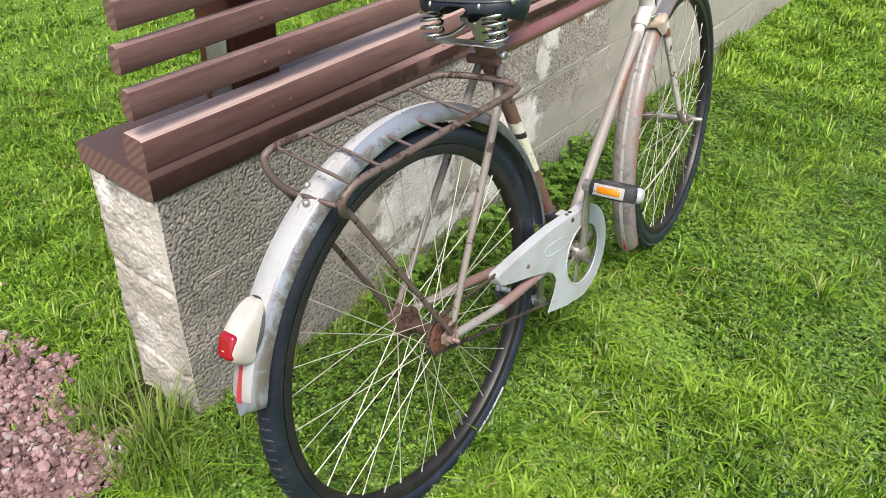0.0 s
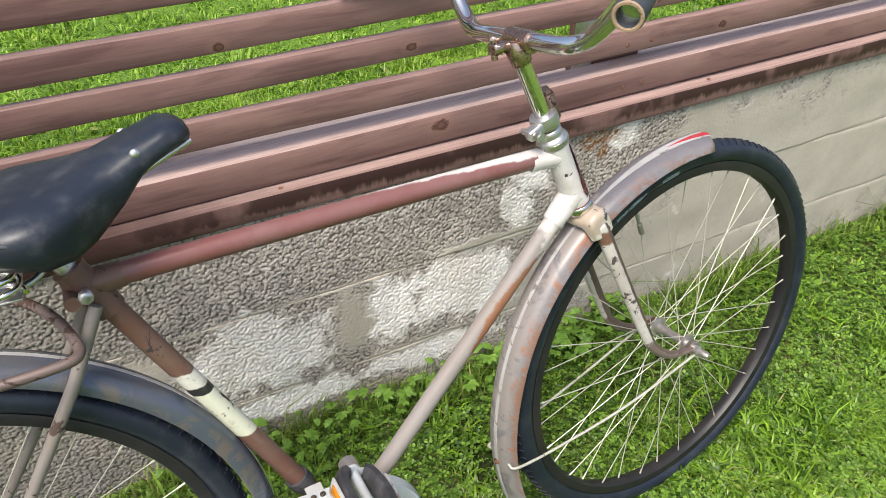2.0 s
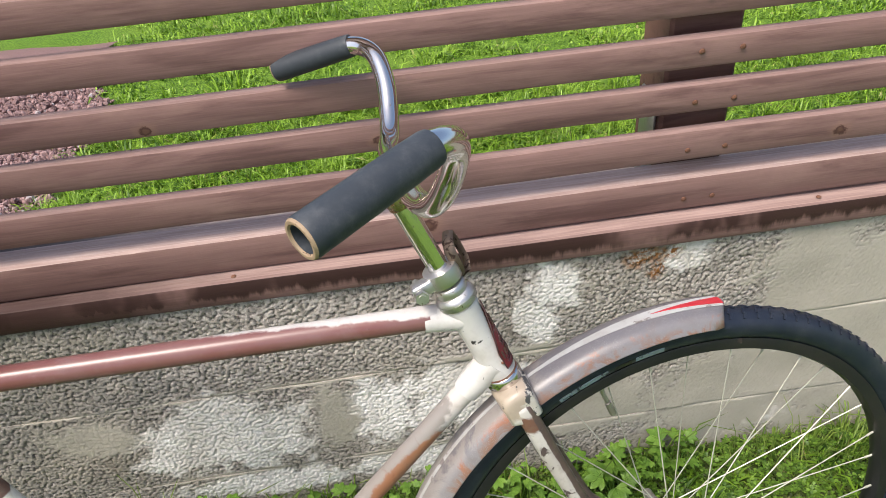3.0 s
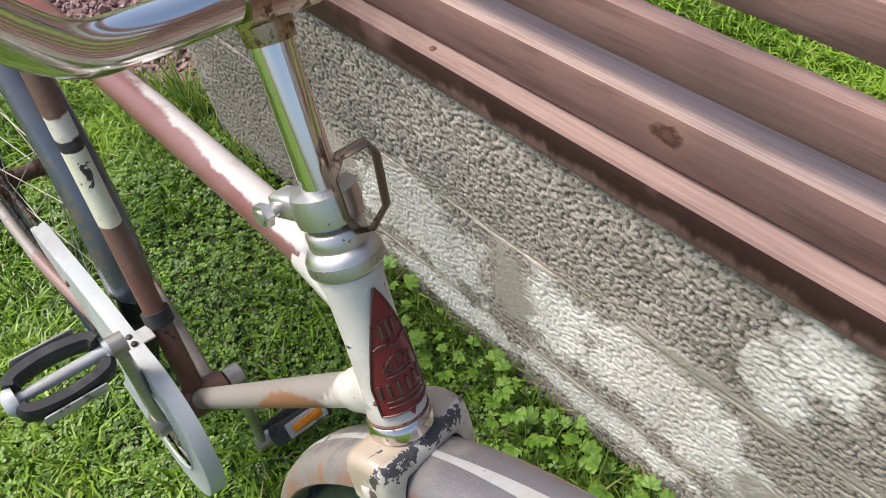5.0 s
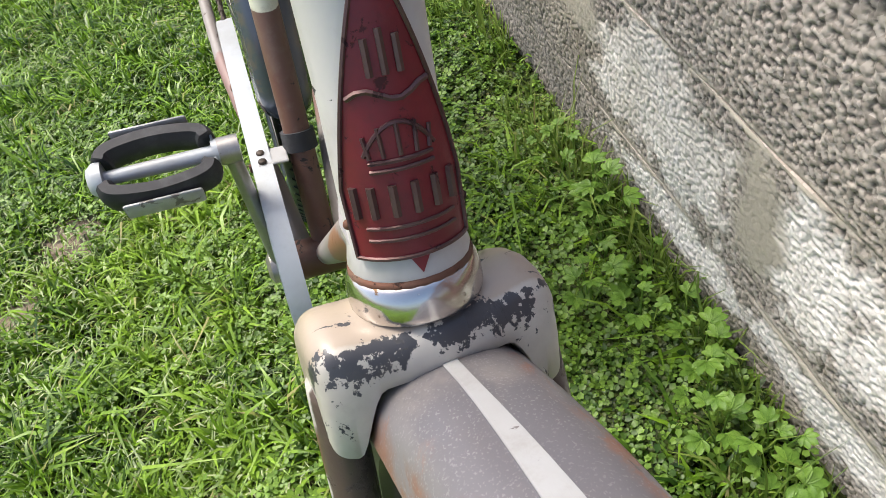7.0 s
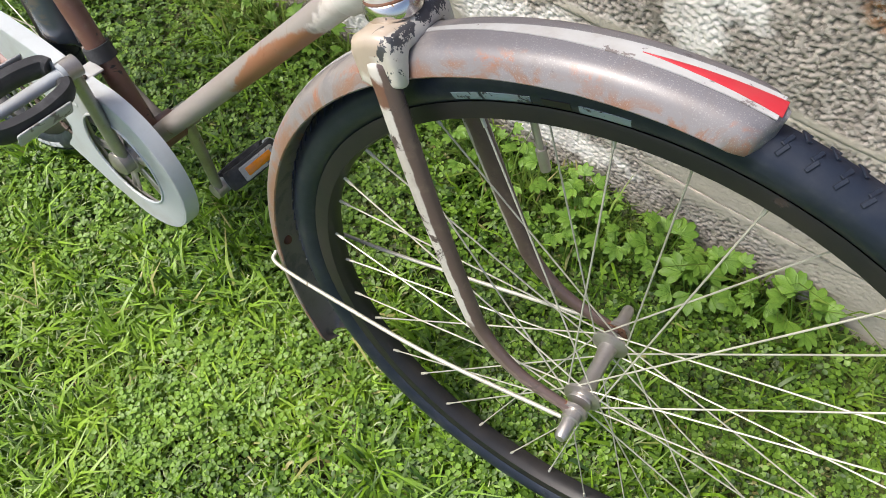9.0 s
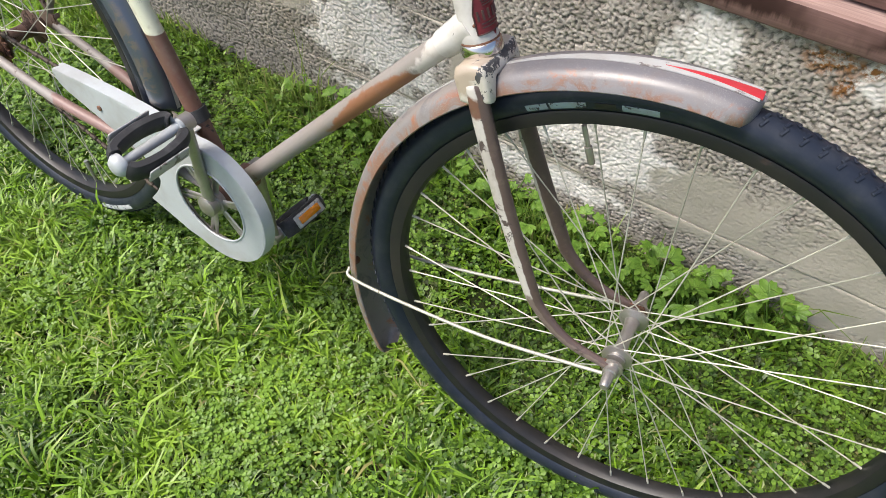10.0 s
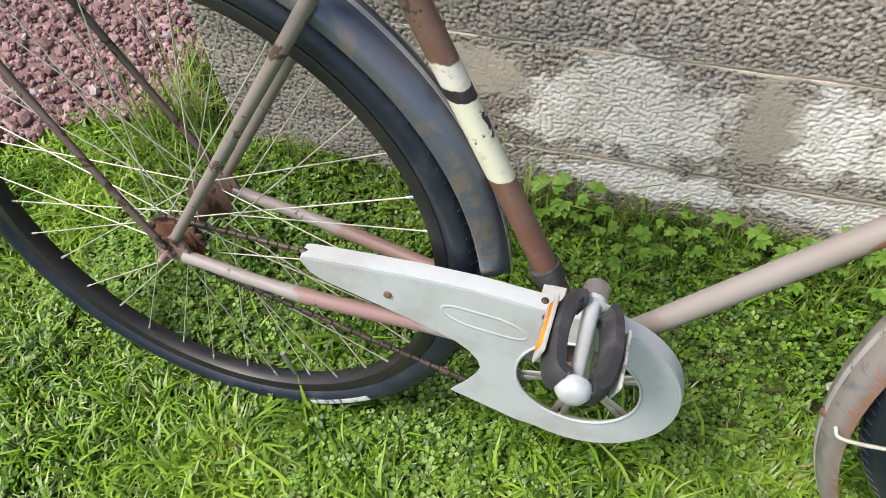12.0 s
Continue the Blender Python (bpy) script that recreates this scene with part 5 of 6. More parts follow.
for s in (-1, 1):
    piece("rack_stay", tube(glide([(-0.188, 0.054 * s, 0.335), (-0.165, 0.058 * s, 0.300), (-0.08, 0.064 * s, 0.15), (0.0, 0.0665 * s, 0.012)], 5), 0.0050, 8, flat=0.8), M_RACK, rack)
    piece("rack_bolt", bead(0.0055, Matrix.Translation((-0.192 + 0.012 * s, 0.010 * s, 0.338 + 0.006 * s))), M_STEEL, rack)
piece("rack_bridge", tube([(-0.176, -0.046, 0.322), (-0.196, 0.0, 0.336), (-0.176, 0.046, 0.322)], 0.004, 8), M_RACK, rack)

# saddle
SU = 30
sv, sf, SW = [], [], 25
KX = (0.138, 0.141, 0.147, 0.156, 0.168, 0.188, 0.212, 0.24, 0.265, 0.29, 0.33, 0.365, 0.380, 0.386, 0.389)
KW = tuple(0.9 * w for w in (0.028, 0.045, 0.062, 0.078, 0.090, 0.099, 0.101, 0.089, 0.069, 0.052, 0.041, 0.035, 0.027, 0.017, 0.004))
KT = (0.505, 0.510, 0.514, 0.518, 0.521, 0.524, 0.526, 0.529, 0.534, 0.541, 0.555, 0.566, 0.564, 0.559, 0.552)
KB = (0.492, 0.490, 0.488, 0.487, 0.486, 0.482, 0.474, 0.473, 0.480, 0.496, 0.526, 0.540, 0.543, 0.545, 0.548)
for i in range(SU + 1):
    x = 0.138 + 0.251 * (0.5 - 0.5 * math.cos(math.pi * i / SU))
    w, top, low = float(np.interp(x, KX, KW)), float(np.interp(x, KX, KT)), float(np.interp(x, KX, KB))
    skirt = max(0.002, top - 0.020 - low)
    for k in range(SW):
        q = -1 + 2 * k / (SW - 1)
        a = abs(q)
        if a < 0.72:
            y, z = w * math.sin(a / 0.72 * math.pi / 2) ** 0.9, top - min(0.020, (top - low) * 0.5) * (a / 0.72) ** 2.6
        else:
            d = (a - 0.72) / 0.28
            y, z = w * (1 + 0.03 * math.sin(math.pi * d) - 0.14 * d * (0.3 + min(1, skirt / 0.06))), top - min(0.020, (top - low) * 0.5) - skirt * d
        sv.append((x, y * (1 if q > 0 else -1), z))
for i in range(SU):
    sf += [(i * SW + k, i * SW + k + 1, (i + 1) * SW + k + 1, (i + 1) * SW + k) for k in range(SW - 1)]


def settle(p):
    """The saddle is a little short and sits slightly askew on its post."""
    x, y, z = p
    x = 0.383 - (0.389 - x) * 0.92
    return Matrix.Translation((0.30, 0, 0)) @ Matrix.Rotation(radians(3), 4, "Z") @ Vector((x - 0.30, y, z + 0.006 * (0.389 - x) / 0.25))


sv = [settle(p) for p in sv]
saddle_me = mesh("saddle", (sv, sf), M_SADDLE)
saddle = piece("saddle", saddle_me, None, bike, "black padded saddle with worn vinyl cover")
thick = saddle.modifiers.new("thick", "SOLIDIFY")
thick.thickness, thick.offset = 0.004, -1
rim_pts = glide([(0.212, -0.098, 0.500), (0.188, -0.1, 0.508), (0.166, -0.090, 0.511), (0.148, -0.065, 0.512), (0.138, -0.03, 0.513), (0.138, 0.03, 0.513), (0.148, 0.065, 0.512), (0.166, 0.090, 0.511), (0.188, 0.1, 0.508), (0.212, 0.098, 0.500)], 5)
rim_pts = [settle((p.x, 0.9 * p.y, p.z)) for p in rim_pts]
piece("edge_band", tube(rim_pts, 0.0024, 8), M_PIPING, saddle, "pale metal rear edge of the saddle")
for x, y, z in ((0.168, -0.091, 0.512), (0.168, 0.091, 0.512), (0.327, -0.0365, 0.549), (0.327, 0.0365, 0.549), (0.143, -0.045, 0.506), (0.143, 0.045, 0.506)):
    piece("rivet", bead(0.0058, Matrix.Translation(settle((x, y, z))), (1, 0.6, 1)), M_CUP, saddle)
for s in (-1, 1):
    coil = [(0.182 + 0.0185 * math.cos(a) * (1 - 0.12 * math.sin(a / 8)), 0.062 * s + 0.0185 * math.sin(a), 0.450 + 0.052 * a / (8 * math.pi)) for a in [8 * math.pi * k / 72 for k in range(73)]]
    piece("spring", tube(coil, 0.0030, 8), M_CHROME, saddle, "coiled steel saddle spring")
    piece("under_rail", tube(glide([(0.182, 0.058 * s, 0.449), (0.212, 0.040 * s, 0.452), (0.245, 0.022 * s, 0.474), (0.31, 0.018 * s, 0.515), (0.385, 0.010 * s, 0.545)], 5), 0.0038, 8), M_CUP, saddle)
piece("saddle_clamp", join(moved(tube([(0, -0.034, 0), (0, 0.034, 0)], 0.012, 14), Matrix.Translation((0.238, 0, 0.470))), moved(tube([(0, -0.044, 0), (0, 0.044, 0)], 0.0055, 8), Matrix.Translation((0.238, 0, 0.470))),
                           block(0.026, 0.14, 0.003, Matrix.Translation((0.184, 0, 0.447)), 0.001)), M_CUP, saddle, "steel saddle clamp")

# chain guard: plate with a round window, rolled top edge
CY = -0.0500
GR = 0.108
outline = []
for k in range(40):
    a = radians(98 - k * (98 + 112) / 39)
    outline.append((BB.x + GR * math.cos(a), BB.z + GR * math.sin(a)))
outline += [(0.413, -0.177), (0.372, -0.163), (0.333, -0.150), (0.338, -0.143), (0.353, -0.124), (0.364, -0.106), (0.369, -0.092), (0.366, -0.080), (0.356, -0.066), (0.338, -0.053), (0.300, -0.039), (0.256, -0.024), (0.215, -0.011), (0.188, -0.002), (0.173, 0.007), (0.164, 0.021), (0.165, 0.027), (0.171, 0.029), (0.23, 0.033), (0.30, 0.036), (0.36, 0.036), (0.42, 0.031)]
NG = len(outline)
hole = []
for k in range(NG):
    a = radians(98) - 2 * math.pi * (k / NG) ** 1.0
    hole.append((BB.x - 0.001 + 0.0675 * math.cos(a), BB.z + 0.0675 * math.sin(a)))


def guard_plate():
    """Filled outline with a hole, by bridging the two rings with triangles."""
    bm = bmesh.new()
    rings = []
    for ring in (outline, hole):
        vs = [bm.verts.new((x, CY, z)) for x, z in ring]
        rings += [bm.edges.new((a, b)) for a, b in zip(vs, vs[1:] + vs[:1])]
    bmesh.ops.triangle_fill(bm, edges=rings, use_beauty=True)
    bm.verts.index_update()
    vf = [v.co.copy() for v in bm.verts], [tuple(v.index for v in q.verts) for q in bm.faces]
    bm.free()
    return vf


guard = piece("chain_guard", guard_plate(), M_GUARD, bike, "pale grey-white metal chain guard with a round window", False)
th = guard.modifiers.new("thick", "SOLIDIFY")
th.thickness, th.offset = 0.0016, 0
edge = [Vector((x, CY, z)) for x, z in outline[54:] + outline[:34]]
fl_v, fl_f = [], []
for k, p in enumerate(edge):
    a, b = edge[max(0, k - 1)], edge[min(len(edge) - 1, k + 1)]
    n_out = Vector((-(b - a).z, 0, (b - a).x)).normalized()
    for dy, dn in ((-0.0012, -0.003), (0.000, 0.0006), (0.008, 0.0018), (0.019, 0.0020), (0.019, 0.0006), (0.002, -0.0016)):
        fl_v.append(p + n_out * dn + Vector((0, dy, 0)))
for k in range(len(edge) - 1):
    fl_f += [(k * 6 + c, k * 6 + (c + 1) % 6, (k + 1) * 6 + (c + 1) % 6, (k + 1) * 6 + c) for c in range(6)]
piece("flange", (fl_v, fl_f), M_GUARD, guard)
ring_pts = [Vector((BB.x - 0.001 + 0.0685 * math.cos(2 * math.pi * k / 48), CY - 0.001, BB.z + 0.0685 * math.sin(2 * math.pi * k / 48))) for k in range(48)]
piece("window_rim", tube(ring_pts, 0.0018, 8, closed=True), M_GUARD, guard)
oval = [Vector((0.372 + 0.052 * math.cos(a) * (abs(math.cos(a)) ** -0.35 if abs(math.cos(a)) > 0.01 else 1) * 0.9, CY + 0.0027, -0.012 - 0.15 * 0.052 * math.cos(a) + 0.013 * math.sin(a))) for a in [2 * math.pi * k / 40 for k in range(40)]]
piece("embossed_oval", tube(oval, 0.0042, 12, closed=True), M_GUARD, guard)
for x, z in ((0.264, -0.001), (0.437, 0.020)):
    piece("guard_screw", turned([(0.0048, 0), (0.0048, 0.002), (0.003, 0.003)], Matrix.Translation((x, CY - 0.0008, z)) @ Matrix.Rotation(radians(90), 4, "X"), 8), M_RUST, guard)
tab = piece("guard_bracket", block(0.024, 0.030, 0.003, Matrix.Translation((0.438, -0.03, 0.029)), 0.001), M_STRIPE, guard, "pale tab that holds the guard", False)
for x, z in ((0.432, 0.0305), (0.445, 0.0305)):
    piece("bolt", turned([(0.0042, 0), (0.0042, 0.002), (0.003, 0.003)], Matrix.Translation((x, -0.040, z)), 8), M_CHAIN, tab)

# chain, cog, chainring, cranks, pedals
c0, c1, ra, rb = Vector((0.0, -0.041, 0.0)), Vector((BB.x, -0.041, BB.z)), 0.034, 0.092
d = (c1 - c0).length
tilt = math.atan2(c1.z - c0.z, c1.x - c0.x)
beta = math.asin((rb - ra) / d)
path = []
for k in range(13):
    a = tilt + math.pi / 2 + beta + (math.pi - 2 * beta) * k / 12
    path.append(c0 + ra * Vector((math.cos(a), 0, math.sin(a))))
for k in range(25):
    a = tilt - math.pi / 2 - beta + (math.pi + 2 * beta) * k / 24
    path.append(c1 + rb * Vector((math.cos(a), 0, math.sin(a))))
lens = [(path[(k + 1) % len(path)] - path[k]).length for k in range(len(path))]
total, links, pos, seg_i = sum(lens), [], 0.0, 0
n_links = int(total / 0.0127)
link_o = block(0.0150, 0.0065, 0.0085, None, 0.002)
link_i = block(0.0130, 0.0042, 0.0075, None, 0.002)
for k in range(n_links):
    want = total * k / n_links
    while pos + lens[seg_i] < want:
        pos += lens[seg_i]
        seg_i += 1
    a, b = path[seg_i], path[(seg_i + 1) % len(path)]
    p = a + (b - a) * ((want - pos) / lens[seg_i])
    w = math.atan2((b - a).z, (b - a).x)
    links.append(moved(link_o if k % 2 else link_i, Matrix.Translation(p) @ Matrix.Rotation(-w, 4, "Y")))
piece("chain", join(*links), M_CHAIN, bike, "rusty dark roller chain", False)


def cog(c, r, teeth, hollow, half=0.0016):
    v, f = [], []
    n = teeth * 4
    for k in range(n):
        a = 2 * math.pi * k / n
        rr = r + (0.003, 0.003, -0.003, -0.003)[k % 4]
        for q, y in ((rr, -half), (rr, half), (hollow, half), (hollow, -half)):
            v.append(c + Vector((q * math.cos(a), y, q * math.sin(a))))
    for k in range(n):
        j = (k + 1) % n
        f += [(k * 4 + i, k * 4 + (i + 1) % 4, j * 4 + (i + 1) % 4, j * 4 + i) for i in range(4)]
    return v, f


piece("sprocket", join(cog(c0, ra, 18, 0.012), turned([(0.027, -0.008), (0.027, 0.004)], Matrix.Translation((0, -0.041, 0)) @ Matrix.Rotation(radians(90), 4, "X"), 20)), M_RUST, bike, "rusty rear sprocket", False)
arms = []
for k in range(6):
    a = math.pi / 3 * k + 0.3
    o = Vector((math.cos(a), 0, math.sin(a)))
    s = Vector((-math.sin(a), 0, math.cos(a)))
    arms += [tube([c1 + o * 0.016, c1 + o * 0.080 + s * 0.006], [0.006, 0.0035], 8, flat=0.4), tube([c1 + o * 0.016, c1 + o * 0.080 - s * 0.006], [0.006, 0.0035], 8, flat=0.4)]
ring = piece("chainring", join(cog(c1, rb, 46, 0.078), turned([(0.022, -0.005), (0.022, 0.005)], Matrix.Translation(c1) @ Matrix.Rotation(radians(90), 4, "X"), 20)), M_STEEL, bike, "dull steel chainring with thin arms", False)
for arm in arms:
    piece("chainring_arm", arm, M_STEEL, ring)

P_R, P_L = Vector((0.481, -0.058, 0.083)), Vector((0.483, 0.058, -0.243))
for s, p in ((-1, P_R), (1, P_L)):
    a = Vector((BB.x, 0.050 * s, BB.z))
    b = Vector((p.x, 0.064 * s, p.z))
    piece("crank", join(tube([a, a + (b - a) * 0.1, b], [0.0125, 0.0105, 0.0095], 12, flat=0.75), turned([(0.017, -0.010), (0.017, 0.010), (0.010, 0.014)], Matrix.Translation(a) @ Matrix.Rotation(radians(-90 * s), 4, "X"), 18),
                       turned([(0.0125, -0.009), (0.0125, 0.009)], Matrix.Translation(b) @ Matrix.Rotation(radians(90), 4, "X"), 16)), M_STEEL, bike, "dull steel crank arm")


def pedal(at, s, tip):
    """Rubber-block pedal: side plates, spindle, two curved blocks, amber reflectors. tip: degrees by which it hangs."""
    m = Matrix.Translation(at) @ Matrix.Rotation(radians(tip), 4, "Y")
    cap = turned([(0.0155, 0), (0.0155, 0.007), (0.011, 0.013), (0.004, 0.014)], Matrix.Translation((0, 0.104 * s, 0)) @ Matrix.Rotation(radians(-90 * s), 4, "X"), 16)
    body = piece("pedal", moved(join(tube([(0, 0.0, 0), (0, 0.108 * s, 0)], [0.0075, 0.0062], 14), turned([(0.012, 0), (0.012, 0.008)], Matrix.Translation((0, 0.004 * s, 0)) @ Matrix.Rotation(radians(-90 * s), 4, "X"), 12), cap), m), M_GUARD, bike, "pedal with a pale spindle and end cap")
    for q in (-1, 1):
        line = [(0.012 * q, 0.015 * s, 0), (0.019 * q, 0.019 * s, 0), (0.0235 * q, 0.034 * s, 0), (0.026 * q, 0.060 * s, 0), (0.0235 * q, 0.086 * s, 0), (0.019 * q, 0.100 * s, 0), (0.012 * q, 0.104 * s, 0)]
        v, f = tube(glide(line, 5), 0.0086, 12)
        piece("rubber_block", moved(([Vector((p.x, p.y, math.copysign(min(abs(p.z) * 2.4, 0.0155), p.z))) for p in v], f), m), M_BLOCK, body, "black rubber pedal block")
        lit = s > 0 or q < 0
        strip = moved(block(0.0035, 0.066, 0.024 if lit else 0.022, None, 0.0025, 2), m @ Matrix.Translation((0.0364 * q, 0.060 * s, 0)))
        plate = piece("side_plate", strip, M_STRIPE, body, "white reflector holder")
        if lit:
            piece("reflector", moved(block(0.003, 0.050, 0.0135, None, 0.001), m @ Matrix.Translation((0.0381 * q, 0.060 * s, 0))), M_AMBER, plate, "amber reflector")
    for y in (0.0105, 0.108):
        piece("end_plate", moved(block(0.030, 0.0022, 0.017, None, 0.001), m @ Matrix.Translation((0, y * s, 0))), M_GUARD, body)


pedal(Vector((0.481, -0.066, 0.083)), -1, 21)
pedal(Vector((0.483, 0.066, -0.243)), 1, -42)

# ---- plants and gravel ----
rng = np.random.default_rng(5)


def flat_mesh(name, verts, faces_n, material):
    """Many small equal faces: verts of shape (pieces, corners, 3), faces as index lists within a piece."""
    k, c = verts.shape[:2]
    me = bpy.data.meshes.new(name)
    loops = np.concatenate([np.array(f) for f in faces_n])
    sizes = np.array([len(f) for f in faces_n])
    me.vertices.add(k * c)
    me.vertices.foreach_set("co", verts.reshape(-1).astype(np.float32))
    idx = (np.arange(k)[:, None] * c + loops[None]).reshape(-1)
    me.loops.add(len(idx))
    me.loops.foreach_set("vertex_index", idx.astype(np.int32))
    tot = np.tile(sizes, k)
    me.polygons.add(len(tot))
    me.polygons.foreach_set("loop_start", np.r_[0, np.cumsum(tot)[:-1]].astype(np.int32))
    me.polygons.foreach_set("use_smooth", np.ones(len(tot), bool))
    me.materials.append(material)
    me.update(calc_edges=True)
    me.validate()
    return me


def on_lawn(x, y):
    inside_wall = (x > WALL_X0 - 0.01) & (y > WALL_Y - 0.012) & (y < WALL_BACK + 0.01)
    ragged = edge_line(y) + rng.normal(0, 0.025, x.shape)
    return ~inside_wall & (x > ragged)


def blades(n, x0, x1, y0, y1, tall, wide, spread, keep=None):
    """Grass in tufts whose blades lean outwards, with loose blades between them."""
    per = 34
    k = n // per
    tx, ty = rng.uniform(x0, x1, k), rng.uniform(y0, y1, k)
    th = rng.lognormal(0, 0.30, k) * (0.45 + 1.1 * blur_noise(tx, ty, 0.11, 1.0))
    r = np.sqrt(rng.uniform(0, 1, n)) * np.sqrt((x1 - x0) * (y1 - y0) / k) * 0.72
    way = rng.uniform(0, 2 * np.pi, n)
    own = rng.integers(0, k, n)
    loose = rng.uniform(0, 1, n) < 0.25
    x = np.where(loose, rng.uniform(x0, x1, n), tx[own] + r * np.cos(way))
    y = np.where(loose, rng.uniform(y0, y1, n), ty[own] + r * np.sin(way))
    high = np.where(loose, 0.7, th[own])
    ok = on_lawn(x, y)
    if keep is not None:
        ok &= keep(x, y)
    x, y, way, high = x[ok], y[ok], way[ok], high[ok]
    n = len(x)
    h = tall * rng.lognormal(0, 0.32, n) * high
    w = wide * rng.uniform(0.6, 1.4, n)
    a = way + rng.normal(0, 0.8, n)
    lean = np.abs(rng.normal(0.55, 0.35, n)) * spread
    dx, dy = np.cos(a), np.sin(a)
    sx, sy = -dy, dx
    z = ground_z(x, y) - 0.002
    mid = np.stack([x + dx * h * lean * 0.35, y + dy * h * lean * 0.35, z + h * 0.62], -1)
    top = np.stack([x + dx * h * lean, y + dy * h * lean, z + h * np.clip(1.0 - 0.35 * lean, 0.3, 1)], -1)
    foot = np.stack([x, y, z], -1)
    side = np.stack([sx * w, sy * w, 0 * w], -1) / 2
    return np.stack([foot - side, foot + side, mid + side * 0.85, mid - side * 0.85, top], 1)


FACES = [[0, 1, 2, 3], [3, 2, 4]]


def lawn_here(x, y):
    """Thin growth on worn spots and beside the wall, where moss and seedlings, dark for shade, take over."""
    thin = 0.66 * np.clip((y - 0.06) / 0.15, 0, 1) * np.clip((x + 0.15) / 0.2, 0, 1)
    return rng.uniform(0, 1, x.shape) > np.maximum(thin, 0.93 * bare(x, y))


near = blades(280000, -1.1, 2.4, -0.75, 0.47, 0.0205, 0.0046, 1.7, lawn_here)
lawn = tagged(new("lawn_grass", flat_mesh("lawn_grass", near, FACES, M_GRASS)), "short green mown grass of the lawn", "grass", kind="stuff")


def thinning(a, b, along_x):
    """Fewer and fewer blades from a to b, so that one stretch of lawn runs into the next."""
    return lambda x, y: rng.uniform(0, 1, x.shape) < np.clip(((x if along_x else y) - b) / (a - b), 0, 1)


back = blades(220000, -1.2, 2.6, 0.64, 2.2, 0.022, 0.0045, 1.7)
tagged(new("lawn_grass", flat_mesh("lawn_grass", back, FACES, M_SUNLIT_LAWN)), "bright green grass behind the fence, coloured as if sunlit", "grass", kind="stuff")
far = np.concatenate([blades(80000, -1.3, 5.0, 2.2, 5.0, 0.022, 0.007, 1.7, thinning(3.6, 5.0, False)), blades(40000, 2.6, 5.5, 0.64, 2.2, 0.022, 0.007, 1.7, thinning(4.5, 5.5, True))])
tagged(new("lawn_grass", flat_mesh("lawn_grass", far, FACES, M_SUNLIT_LAWN)), "distant lawn behind the fence", "grass", kind="stuff")
side_l = np.concatenate([blades(105000, 2.4, 6.5, -2.6, 0.47, 0.028, 0.0085, 1.5, thinning(5.0, 6.5, True)), blades(30000, 1.6, 2.4, -2.2, 0.40, 0.026, 0.007, 1.5, thinning(2.4, 1.6, True))])
tagged(new("lawn_grass", flat_mesh("lawn_grass", side_l, FACES, M_SUNLIT_LAWN)), "green lawn along the wall", "grass", kind="stuff")
front_l = blades(72000, -0.9, 2.4, -2.6, -0.75, 0.026, 0.0065, 1.5, thinning(-1.6, -2.6, False))
tagged(new("lawn_grass", flat_mesh("lawn_grass", front_l, FACES, M_GRASS)), "green lawn beside the bicycle", "grass", kind="stuff")


def by_wall(x, y):
    foot = (np.abs(y - WALL_Y) < 0.07 + 0.03 * np.sin(9 * x)) & (x > -0.3)
    corner = np.hypot((x + 0.27) / 0.16, (y - 0.5) / 0.22) < 1
    return foot | corner


longer = blades(26000, -0.45, 2.6, 0.28, 0.78, 0.058, 0.0030, 0.9, by_wall)
tagged(new("long_grass", flat_mesh("long_grass", longer, FACES, M_LONG)), "long uncut grass at the foot of the wall", "grass", kind="stuff")


def clover(n, x0, x1, y0, y1, size, high, thick):
    """Three rounded leaflets on each short stalk."""
    x, y = rng.uniform(x0, x1, n), rng.uniform(y0, y1, n)
    ok = on_lawn(x, y) & (blur_noise(x, y, 0.16, 4.0) > thick(x, y))
    x, y = x[ok], y[ok]
    n = len(x)
    z = ground_z(x, y) + high * rng.uniform(0.5, 1.3, n)
    s = size * rng.uniform(0.6, 1.4, n)
    a0 = rng.uniform(0, 2 * np.pi, n)
    tilt = rng.normal(0, 0.25, (n, 2))
    out = []
    for k in range(3):
        a = a0 + 2.094 * k
        c, d = np.cos(a), np.sin(a)

        def pt(u, v, up):
            px, py = c * u - d * v, d * u + c * v
            return np.stack([x + s * px, y + s * py, z + s * (up + tilt[:, 0] * px + tilt[:, 1] * py)], -1)
        out.append(np.stack([pt(0.02, 0, 0), pt(0.5, -0.42, 0.10), pt(0.95, -0.22, 0.06), pt(0.85, 0, 0.0), pt(0.95, 0.22, 0.06), pt(0.5, 0.42, 0.10)], 1))
    return np.concatenate(out)


leafy_here = clover(50000, -0.4, 2.4, -0.7, 0.46, 0.0076, 0.022, lambda x, y: 0.30 + 0.45 * rng.uniform(0, 1, x.shape) + 0.06 * np.clip((0.6 - x) / 0.3, 0, 1) - 0.30 * np.clip((y + 0.1) / 0.4, 0, 1) - 0.12 * np.clip((x - 0.5) / 0.4, 0, 1))
tagged(new("clover", flat_mesh("clover", leafy_here, [[0, 1, 2, 3], [0, 3, 4, 5]], M_CLOVER)), "low clover leaves growing in the lawn", "clover", kind="stuff")


